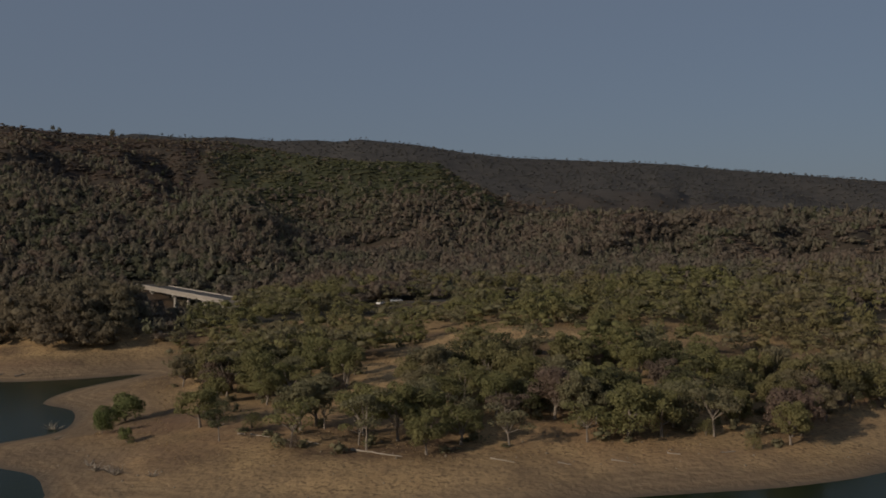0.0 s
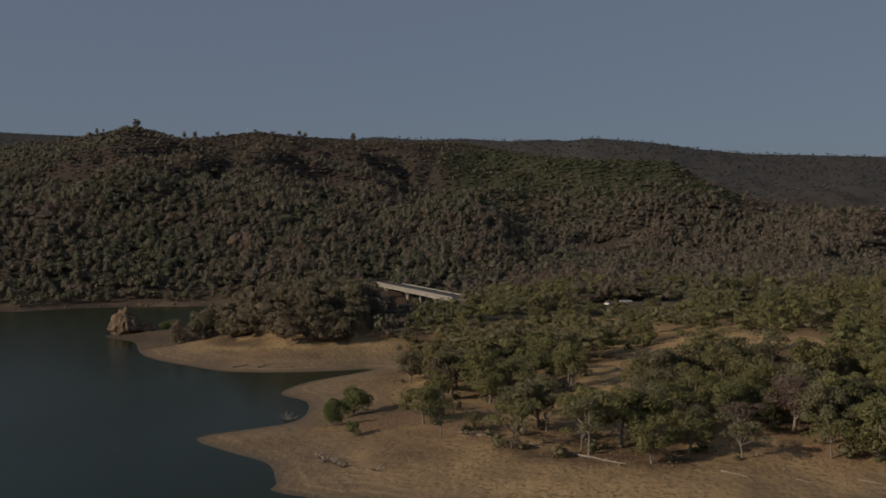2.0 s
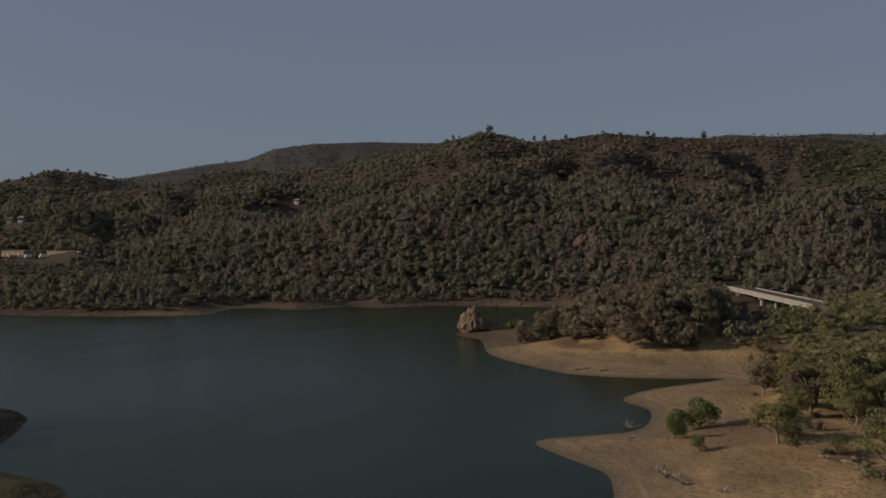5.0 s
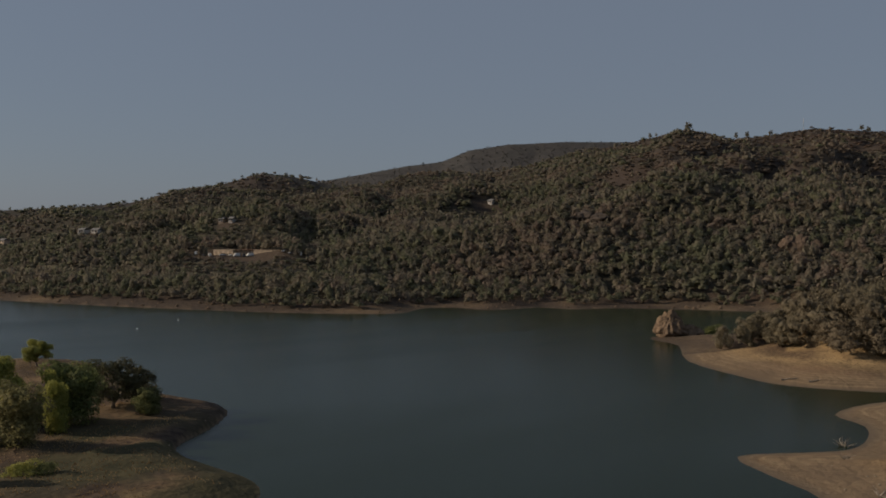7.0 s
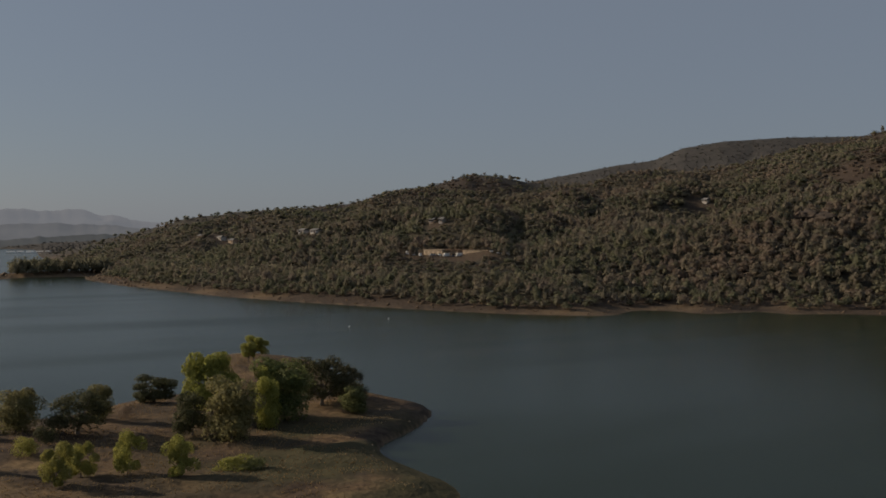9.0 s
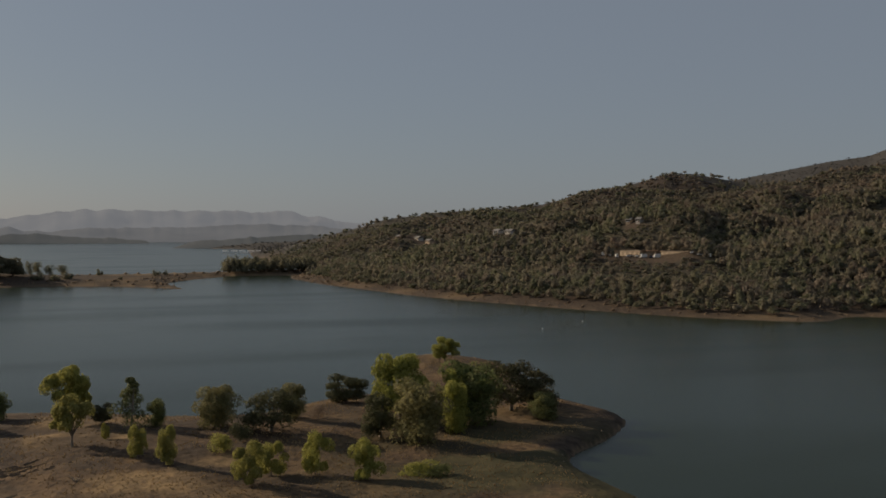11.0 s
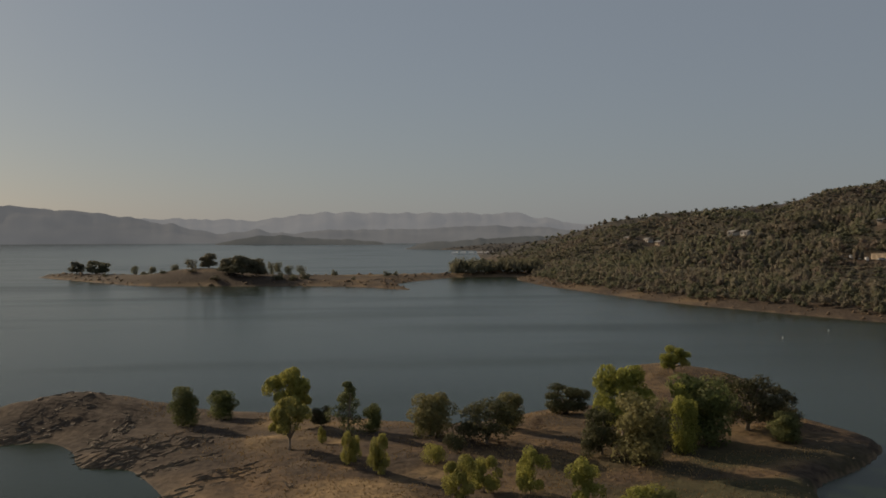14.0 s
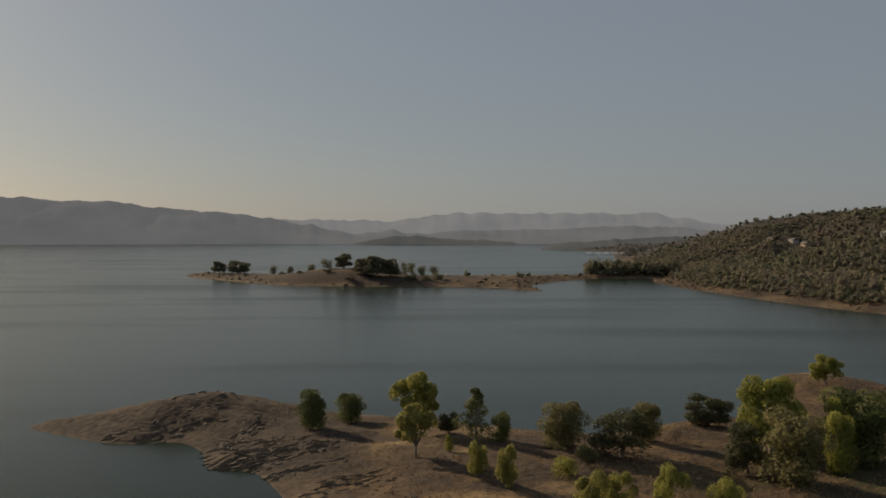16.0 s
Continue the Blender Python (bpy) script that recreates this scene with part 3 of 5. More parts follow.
    mud = np.maximum(mud, np.where(pen, np.clip((-x - 158) / 12, 0, 1) * np.clip((10 - y) / 12, 0, 1) * np.clip(0.9 + 0.25 * fbm(x, y, 9, 3, 85), 0, 1), 0))
    mud = np.maximum(mud, np.where(isl > 0, np.clip(1.25 - np.clip((y - 40) / 50, 0, 0.6) - np.clip((z - 7) / 3, 0, 1) + 0.4 * fbm(x, y, 22, 3, 87), 0, 0.95), 0))
    # dark band along the wave-cut bank: bare soil plus its shade, painted in
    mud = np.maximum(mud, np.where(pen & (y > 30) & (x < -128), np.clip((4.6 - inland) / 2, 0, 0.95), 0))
    turf = np.where(pen, np.clip((z - 0.7) / 0.6, 0, 1), 0)
    # the peninsula's tip: greener soil with the trees' shade put into its colour
    green = np.where(pen, np.exp(-(((x + 135) / 36) ** 2 + ((y - 78) / 28) ** 2)) * 1.5 * np.clip(fbm(x, y, 10, 3, 71) + 0.8, 0, 1), 0)
    for name, field in (("shaded_litter", shaded_litter), ("red", red), ("mud", mud), ("straw", straw), ("green", green), ("turf", turf), ("shaded_scrub", shaded_scrub), ("green_scrub", green_scrub), ("hazy_woods", hazy_woods), ("inland", np.clip(inland, -5, 60))):
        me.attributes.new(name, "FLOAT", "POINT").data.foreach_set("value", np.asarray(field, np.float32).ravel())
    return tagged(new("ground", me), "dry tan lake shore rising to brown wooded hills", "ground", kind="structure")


def build_water():
    ring = np.radians(np.arange(0, 360, 3))
    verts = np.concatenate([[(0, 0, 0)], np.stack([5100 * np.sin(ring), 5100 * np.cos(ring), 0 * ring], -1)])
    n = len(ring)
    faces = np.array([(0, 1 + (k + 1) % n, 1 + k) for k in range(n)])
    return tagged(new("water", mesh_of("water", verts, faces, WATER)), "dark blue-green lake with faint ripples", "water", kind="structure")


def build_mountains(name, skyline, distance, depth, material, label, seed):
    """A rank of mountains round the far shore, with a rugged face and a crest that follows the skyline's angles."""
    line = np.array(skyline)
    az = np.arange(line[0, 0], line[-1, 0], 0.12)
    crest = 36 + distance * np.tan(np.radians(np.interp(az, line[:, 0], line[:, 1])))
    crest = crest + fbm(az * 40, az * 0, 30, 5, seed) * distance / 800
    steps = np.linspace(0, 1, 14)
    s, a = np.meshgrid(steps, np.radians(az), indexing="ij")
    r = distance - depth * (1 - s)
    x, y = r * np.sin(a), r * np.cos(a)
    z = -3 + (crest[None, :] + 3) * s ** 0.8 * (1 + 0.3 * fbm(x, y, 260, 4, seed + 3) * np.sin(np.pi * s))
    n = len(az)
    i, j = np.meshgrid(np.arange(len(steps) - 1), np.arange(n - 1), indexing="ij")
    faces = np.stack([i * n + j, i * n + j + 1, (i + 1) * n + j + 1, (i + 1) * n + j], -1).reshape(-1, 4)
    verts = np.stack([x, y, z], -1).reshape(-1, 3)
    return tagged(new(name, mesh_of(name, verts, faces[:, ::-1], material, True)), label, "mountains", kind="structure")


build_ground()
build_water()
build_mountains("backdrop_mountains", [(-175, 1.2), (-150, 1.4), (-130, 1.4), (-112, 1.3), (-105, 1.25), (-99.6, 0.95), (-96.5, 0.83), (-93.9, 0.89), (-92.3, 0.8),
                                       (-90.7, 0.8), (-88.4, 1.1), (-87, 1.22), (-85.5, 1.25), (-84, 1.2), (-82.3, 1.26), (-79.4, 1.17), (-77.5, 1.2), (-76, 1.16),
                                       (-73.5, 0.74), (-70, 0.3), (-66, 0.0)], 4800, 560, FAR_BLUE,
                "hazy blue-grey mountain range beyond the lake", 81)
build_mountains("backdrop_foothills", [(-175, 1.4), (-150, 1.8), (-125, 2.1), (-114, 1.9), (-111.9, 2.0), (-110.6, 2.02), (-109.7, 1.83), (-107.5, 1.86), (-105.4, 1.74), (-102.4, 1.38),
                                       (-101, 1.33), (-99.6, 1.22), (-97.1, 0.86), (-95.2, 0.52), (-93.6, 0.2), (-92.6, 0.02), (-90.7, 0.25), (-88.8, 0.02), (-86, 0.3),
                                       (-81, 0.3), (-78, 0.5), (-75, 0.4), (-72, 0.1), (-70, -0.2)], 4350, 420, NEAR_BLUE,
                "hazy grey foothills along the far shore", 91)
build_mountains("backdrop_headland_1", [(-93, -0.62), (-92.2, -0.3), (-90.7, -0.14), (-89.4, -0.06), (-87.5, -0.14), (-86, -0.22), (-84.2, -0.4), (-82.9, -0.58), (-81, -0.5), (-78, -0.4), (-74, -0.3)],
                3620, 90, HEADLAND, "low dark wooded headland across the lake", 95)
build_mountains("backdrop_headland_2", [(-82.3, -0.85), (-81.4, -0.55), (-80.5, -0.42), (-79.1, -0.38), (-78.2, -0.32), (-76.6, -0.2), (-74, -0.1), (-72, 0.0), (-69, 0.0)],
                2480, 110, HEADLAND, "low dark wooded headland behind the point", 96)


# ---------------------------------------------------------------- foliage
def leaves(rng, lobes, count, size, sides=3, loose=0.3, low=-0.6):
    """Small leaf sprays over the skin of the lobes (centre, radii), with gaps. Returns verts, faces."""
    out = []
    for centre, radii in lobes:
        d = rng.normal(size=(count * 2, 3))
        d /= np.linalg.norm(d, axis=1)[:, None]
        d = d[d[:, 2] > low][:count]
        p = np.array(centre) + d * np.array(radii) * rng.uniform(0.75, 1.1, (len(d), 1))
        nrm = d / np.array(radii)
        nrm /= np.linalg.norm(nrm, axis=1)[:, None]
        nrm = nrm + rng.normal(size=nrm.shape) * loose
        nrm /= np.linalg.norm(nrm, axis=1)[:, None]
        side = np.cross(nrm, rng.normal(size=nrm.shape))
        side /= np.linalg.norm(side, axis=1)[:, None]
        up = np.cross(nrm, side)
        s = size * rng.uniform(0.6, 1.35, (len(d), 1))
        if sides == 4:
            ring = [side * s, up * s * 0.7, -side * s * 0.8, -up * s * 0.75]
        else:
            ring = [side * s, (-side * 0.5 + up * 0.85) * s, (-side * 0.55 - up * 0.8) * s]
        out.append(np.stack([p + q for q in ring], 1))
    quads = np.concatenate(out)
    return quads.reshape(-1, 3), np.arange(quads.shape[0] * sides).reshape(-1, sides)


def raw_lobes(rng, kind):
    """Lobes of a crown for a tree one unit high and about one unit wide."""
    lobes = []
    if kind in ("oak", "dome"):
        for k in range(19):
            a, z = rng.uniform(0, 6.28), rng.uniform(0.3, 0.86) if kind == "oak" else rng.uniform(0.13, 0.84)
            reach = 0.38 * math.sqrt(max(0.05, 1 - ((z - 0.46) / 0.5) ** 2))
            q = reach * rng.uniform(0.45, 1.0)
            s = rng.uniform(0.10, 0.18) if kind == "oak" else rng.uniform(0.12, 0.21)
            lobes.append(((q * math.cos(a), q * math.sin(a), z), (s, s, s * 0.8)))
        heart = 0.24 if kind == "oak" else 0.33
        lobes.append(((0, 0, 0.52 if kind == "oak" else 0.42), (heart, heart, 0.26 if kind == "oak" else 0.3)))
        lobes.append(((0.05, -0.05, 0.64), (heart * 0.8, heart * 0.8, 0.22)))
        if kind == "dome":
            for k in range(6):
                lobes.append(((0.27 * math.cos(k * 1.05), 0.27 * math.sin(k * 1.05), 0.27), (0.17, 0.17, 0.16)))
    elif kind == "upright":
        for k in range(24):
            z = 0.1 + 0.8 * (k + rng.uniform(0, 0.6)) / 24
            q = 0.25 * math.sin(math.pi * min(1, z * 0.85)) * rng.uniform(0.4, 1)
            a = rng.uniform(0, 6.28)
            s = rng.uniform(0.13, 0.2) * (1.3 - 0.65 * z)
            lobes.append(((q * math.cos(a), q * math.sin(a), z), (s, s, s * 1.15)))
    elif kind == "young":
        for k in range(18):
            z = 0.14 + 0.76 * (k + rng.uniform(0, 0.6)) / 18
            q = 0.34 * math.sin(math.pi * min(1, 0.12 + z * 0.8)) * rng.uniform(0.3, 1.1)
            a = rng.uniform(0, 6.28)
            s = rng.uniform(0.1, 0.19)
            lobes.append(((q * math.cos(a), q * math.sin(a), z), (s, s, s * 1.15)))
    elif kind == "airy":
        for k in range(8):
            a, q = rng.uniform(0, 6.28), rng.uniform(0.05, 0.32)
            z = rng.uniform(0.42, 0.9)
            s = rng.uniform(0.1, 0.16)
            lobes.append(((q * math.cos(a), q * math.sin(a), z), (s * 1.1, s * 1.1, s * 0.7)))
    elif kind == "bush":
        for k in range(8):
            a, q = rng.uniform(0, 6.28), rng.uniform(0.05, 0.34)
            z = rng.uniform(0.1, 0.75) * (1 - q * 0.6)
            s = rng.uniform(0.2, 0.3)
            lobes.append(((q * math.cos(a), q * math.sin(a), z), (s, s, s)))
    else:  # pine: a ragged cone
        for k in range(9):
            z = 0.2 + 0.75 * k / 8
            q = 0.3 * (1.08 - z) * rng.uniform(0.3, 1)
            a = rng.uniform(0, 6.28)
            s = 0.07 + 0.2 * (1 - z) * rng.uniform(0.7, 1.1)
            lobes.append(((q * math.cos(a), q * math.sin(a), z), (s, s, s * 0.8)))
    return lobes


def crown_lobes(rng, kind):
    """The same lobes, fitted to a crown just one unit wide and one unit high."""
    lobes = raw_lobes(rng, kind)
    c, q = np.array([l[0] for l in lobes]), np.array([l[1] for l in lobes])
    lo, hi = (c - q)[:, :2].min(0), (c + q)[:, :2].max(0)
    wide, top, mid = (hi - lo).mean(), (c + q)[:, 2].max(), (lo + hi) / 2
    c[:, :2] = (c[:, :2] - mid) / wide
    c[:, 2] /= top
    q = q / np.array([wide, wide, top])
    return [(tuple(a), tuple(b)) for a, b in zip(c, q)]


TREE_SHAPES = {}


def tree_meshes(kind, seed, leaf, count, size):
    """Trunk and crown meshes, one unit high; each kind is made once and shared."""
    key = (kind, seed, leaf.name)
    if key not in TREE_SHAPES:
        rng = np.random.default_rng(seed * 7 + len(kind))
        lobes = crown_lobes(rng, kind)
        v, f = leaves(rng, lobes, count, size, loose=0.42)
        crown = mesh_of("crown", v, f, leaf)
        bend = rng.uniform(-0.05, 0.05, 2)
        thick = {"oak": 0.03, "dome": 0.034, "upright": 0.022, "airy": 0.02, "bush": 0.014}.get(kind, 0.02)
        split = {"oak": 0.24, "dome": 0.16, "upright": 0.2, "airy": 0.34, "young": 0.3, "bush": 0.08}.get(kind, 0.5)
        lines = [[((0, 0, -0.05), thick * 1.5), ((bend[0] * 0.4, bend[1] * 0.4, split * 0.5), thick), ((bend[0], bend[1], split), thick * 0.85),
                  ((bend[0] * 1.5, bend[1] * 1.3, split + 0.3), thick * 0.4)]]
        for k, (c, rad) in enumerate(lobes[:7]):
            mid = ((bend[0] + c[0]) * 0.5, (bend[1] + c[1]) * 0.5, split * 0.45 + c[2] * 0.5 + 0.02)
            lines.append([((bend[0], bend[1], split - 0.03 + 0.02 * (k % 3)), thick * 0.6), (mid, thick * 0.4), (c, thick * 0.15)])
        v, f = tubes(lines, 5)
        TREE_SHAPES[key] = (mesh_of("trunk", v, f, BARK, True), crown)
    return TREE_SHAPES[key]


FIRST_TREE = {}


def plant(name, kind, seed, leaf, x, y, tall, wide, label, category="tree", group="", count=150, size=0.034, turn=None):
    """A tree with trunk and crown on the ground at x, y."""
    z = float(height(np.array([x]), np.array([y]))[0][0])
    turn = random.uniform(0, 360) if turn is None else turn
    m = pose(x, y, z - 0.02 * tall, 0, 0, turn) @ Matrix.Diagonal((wide, wide, tall, 1))
    key = (name, kind, seed, leaf.name)
    if key in FIRST_TREE:
        first = FIRST_TREE[key]
        ob = copy_thing(first, m @ Matrix.Diagonal((1 / first.scale.x, 1 / first.scale.y, 1 / first.scale.z, 1)))
    else:
        trunk, crown = tree_meshes(kind, seed, leaf, count, size)
        ob = new(name)
        ob.matrix_basis = m
        for part_name, me in (("trunk", trunk), ("crown", crown)):
            new(part_name, me).parent = ob
        FIRST_TREE[key] = ob
    return tagged(ob, label, category, group)


def cores(lobes):
    """A coarse rounded body for each lobe, under the leaf sprays."""
    g = (1 + 5 ** 0.5) / 2
    v = np.array([(-1, g, 0), (1, g, 0), (-1, -g, 0), (1, -g, 0), (0, -1, g), (0, 1, g), (0, -1, -g), (0, 1, -g), (g, 0, -1), (g, 0, 1), (-g, 0, -1), (-g, 0, 1)]) / (1 + g * g) ** 0.5
    f = np.array([(0, 11, 5), (0, 5, 1), (0, 1, 7), (0, 7, 10), (0, 10, 11), (1, 5, 9), (5, 11, 4), (11, 10, 2), (10, 7, 6), (7, 1, 8),
                  (3, 9, 4), (3, 4, 2), (3, 2, 6), (3, 6, 8), (3, 8, 9), (4, 9, 5), (2, 4, 11), (6, 2, 10), (8, 6, 7), (9, 8, 1)])
    verts = np.concatenate([v * np.array(q) + np.array(c) for c, q in lobes])
    return verts, np.concatenate([f + 12 * k for k in range(len(lobes))])


def scatter(name, spots, kinds, leaf, label, category, count, size, lobes_used=6, bodies=3, seed=1, sink=0.3):
    """Uncounted woods as one piece: spots are rows of x, y, tall, wide."""
    rng = np.random.default_rng(seed)
    shapes = []
    for kind in kinds:
        for k in range(5):
            lobes = crown_lobes(rng, kind)
            pick = rng.permutation(len(lobes))
            body = [lobes[j] for j in pick[:bodies]]
            v1, f1 = cores([(c, tuple(np.array(q) * 0.74)) for c, q in body])
            v1 = v1 + rng.normal(size=v1.shape) * np.repeat(np.array([q for c, q in body]), 12, 0) * 0.17
            v2, f2 = leaves(rng, [lobes[j] for j in pick[:lobes_used]], count, size, loose=0.3)
            shapes.append((np.concatenate([v1, v2]), np.concatenate([f1, f2 + len(v1)])))
    spots = np.asarray(spots)
    z = height(spots[:, 0], spots[:, 1])[0]
    pick = rng.integers(0, len(shapes), len(spots))
    turn = rng.uniform(0, 6.28, len(spots))
    verts, faces, done = [], [], 0
    for k, (shape, tris) in enumerate(shapes):
        w = np.where(pick == k)[0]
        c, s = np.cos(turn[w])[:, None], np.sin(turn[w])[:, None]
        vx = (shape[None, :, 0] * c - shape[None, :, 1] * s) * spots[w, 3, None] + spots[w, 0, None]
        vy = (shape[None, :, 0] * s + shape[None, :, 1] * c) * spots[w, 3, None] + spots[w, 1, None]
        vz = shape[None, :, 2] * spots[w, 2, None] + z[w, None] - sink
        verts.append(np.stack([vx, vy, vz], -1).reshape(-1, 3))
        faces.append((tris[None] + (done + np.arange(len(w)) * len(shape))[:, None, None]).reshape(-1, 3))
        done += len(w) * len(shape)
    return tagged(new(name, mesh_of(name, np.concatenate(verts), np.concatenate(faces), leaf, True)), label, category, kind="stuff")


def wood_spots(seed, near, far, spacing, growth, bearings=(-82, 27)):
    """Jittered places on dry land, spread by distance so that far woods stay light."""
    rng = np.random.default_rng(seed)
    rows, r = [], near
    while r < far:
        step = max(spacing, r * growth)
        n = int(radians(bearings[1] - bearings[0]) * r / step)
        a = np.radians(np.linspace(bearings[0], bearings[1], n, endpoint=False)) + rng.uniform(0, step, n) / r
        q = r + rng.uniform(-0.5, 0.5, n) * step
        rows.append(np.stack([q * np.sin(a), q * np.cos(a), np.full(n, step)], -1))
        r += step * 0.9
    p = np.concatenate(rows)
    z, inland = height(p[:, 0], p[:, 1])
    main = -inside_distance(p[:, 0], p[:, 1], LAKE)
    keep = (z > 1.3) & (main > 0) & (rng.uniform(size=len(p)) > openness(p[:, 0], p[:, 1]) * 1.02)
    edge = np.interp(p[:, 0], [-60, -20, 20, 40], [22, 22, 17, 14]) + fbm(p[:, 0], p[:, 1], 25, 2, 77) * 4
    keep &= main > np.where(np.hypot(p[:, 0], p[:, 1]) < 300, edge, np.where((p[:, 0] > -150) & (p[:, 1] < 345), 9, 13) + fbm(p[:, 0], p[:, 1], 40, 3, 79) * 5)
    # gaps of open grass between the oaks of the low slope
    r, az = np.hypot(p[:, 0], p[:, 1]), np.degrees(np.arctan2(p[:, 0], p[:, 1]))
    keep &= (r > 330) | (az < -19) | (fbm(p[:, 0], p[:, 1], 20, 2, 97) > -0.6)
    # thin out the hidden back of the hills
    keep &= (r < 1330) | (r > 1620) | (rng.uniform(size=len(p)) < 0.4)
    return p[keep], z[keep], main[keep], rng


def ball(detail):
    """Points and faces of a round crown, on the unit sphere."""
    bm = bmesh.new()
    bmesh.ops.create_icosphere(bm, subdivisions=detail, radius=1)
    v = np.array([tuple(p.co) for p in bm.verts])
    f = np.array([[p.index for p in q.verts] for q in bm.faces])
    bm.free()
    return v, f


def crown_shape(rng, form, detail, sprays, size):
    """A lobed crown one unit wide and high, with leaf sprays that break its outline."""
    v, f = ball(detail)

    def skin(d):
        bumps = np.max(np.clip(d @ knobs.T, 0, 1) ** 5 * lift[None], 1)
        q = 0.66 + bumps
        p = d * q[:, None]
        z = np.clip(p[:, 2] * 0.5 + 0.5, 0, 1)
        taper = {"round": 1.0 + 0 * z, "slim": 1.18 - 0.75 * z, "spread": 0.85 + 0.3 * z}[form]
        return np.stack([p[:, 0] * 0.5 * taper, p[:, 1] * 0.5 * taper, p[:, 2] * 0.46 + 0.5], -1)

    knobs = rng.normal(size=(11, 3))
    knobs[:, 2] = knobs[:, 2] * 0.8 + 0.25
    knobs /= np.linalg.norm(knobs, axis=1)[:, None]
    lift = rng.uniform(0.15, 0.5, 11)
    middle = np.array((0, 0, 0.5))
    body = middle + (skin(v) - middle) * rng.uniform(0.5, 0.8, (len(v), 1))
    d = rng.normal(size=(sprays * 3, 3))
    d /= np.linalg.norm(d, axis=1)[:, None]
    d = d[d[:, 2] > -0.45][:sprays]
    p = middle + (skin(d) - middle) * rng.uniform(0.7, 1.06, (len(d), 1))
    nrm = d * 0.65 + (0, 0, 0.6) + rng.normal(size=d.shape) * 0.5
    nrm /= np.linalg.norm(nrm, axis=1)[:, None]
    side = np.cross(nrm, rng.normal(size=d.shape))
    side /= np.linalg.norm(side, axis=1)[:, None]
    up = np.cross(nrm, side)
    q = size * rng.uniform(0.6, 1.3, (len(d), 1))
    tris = np.stack([p + side * q, p - side * 0.5 * q + up * 0.85 * q, p - side * 0.55 * q - up * 0.8 * q], 1)
    return np.concatenate([body, tris.reshape(-1, 3)]), np.concatenate([f, np.arange(len(d) * 3).reshape(-1, 3) + len(v)])


def forest(name, spots, forms, leaf, label, category, detail, sprays, size, seed=1, sink=0.4):
    """Uncounted woods as one piece: spots are rows of x, y, tall, wide."""
    rng = np.random.default_rng(seed)
    shapes = [crown_shape(rng, form, detail, sprays, size) for form in forms for k in range(6)]
    z = height(spots[:, 0], spots[:, 1])[0]
    pick = rng.integers(0, len(shapes), len(spots))
    turn = rng.uniform(0, 6.28, len(spots))
    lean = rng.uniform(0.85, 1.2, len(spots))
    verts, faces, done = [], [], 0
    for k, (shape, tris) in enumerate(shapes):
        w = np.where(pick == k)[0]
        c, q = np.cos(turn[w])[:, None], np.sin(turn[w])[:, None]
        vx = (shape[None, :, 0] * c * lean[w, None] - shape[None, :, 1] * q) * spots[w, 3, None] + spots[w, 0, None]
        vy = (shape[None, :, 0] * q * lean[w, None] + shape[None, :, 1] * c) * spots[w, 3, None] + spots[w, 1, None]
        vz = shape[None, :, 2] * spots[w, 2, None] + z[w, None] - sink
        verts.append(np.stack([vx, vy, vz], -1).reshape(-1, 3))
        faces.append((tris[None] + (done + np.arange(len(w)) * len(shape))[:, None, None]).reshape(-1, 3))
        done += len(w) * len(shape)
    return tagged(new(name, mesh_of(name, np.concatenate(verts), np.concatenate(faces), leaf, True)), label, category, kind="stuff")


def hidden_side(x, y, z):
    """True on the slopes that face away from the lake, behind a crest."""
    bearings, rings = np.arange(-86, 31, 0.5), np.arange(120, 2720, 20.0)
    rr, aa = np.meshgrid(rings, np.radians(bearings), indexing="ij")
    slope = (height(rr * np.sin(aa), rr * np.cos(aa))[0] - 37) / rr
    top = np.maximum.accumulate(slope, 0)
    r, az = np.hypot(x, y), np.degrees(np.arctan2(x, y))
    i = np.clip(((r - 120) / 20).astype(int) - 1, 0, len(rings) - 1)
    j = np.clip(np.round((az + 86) / 0.5).astype(int), 0, len(bearings) - 1)
    return (z + 7 - 37) / r < top[i, j]


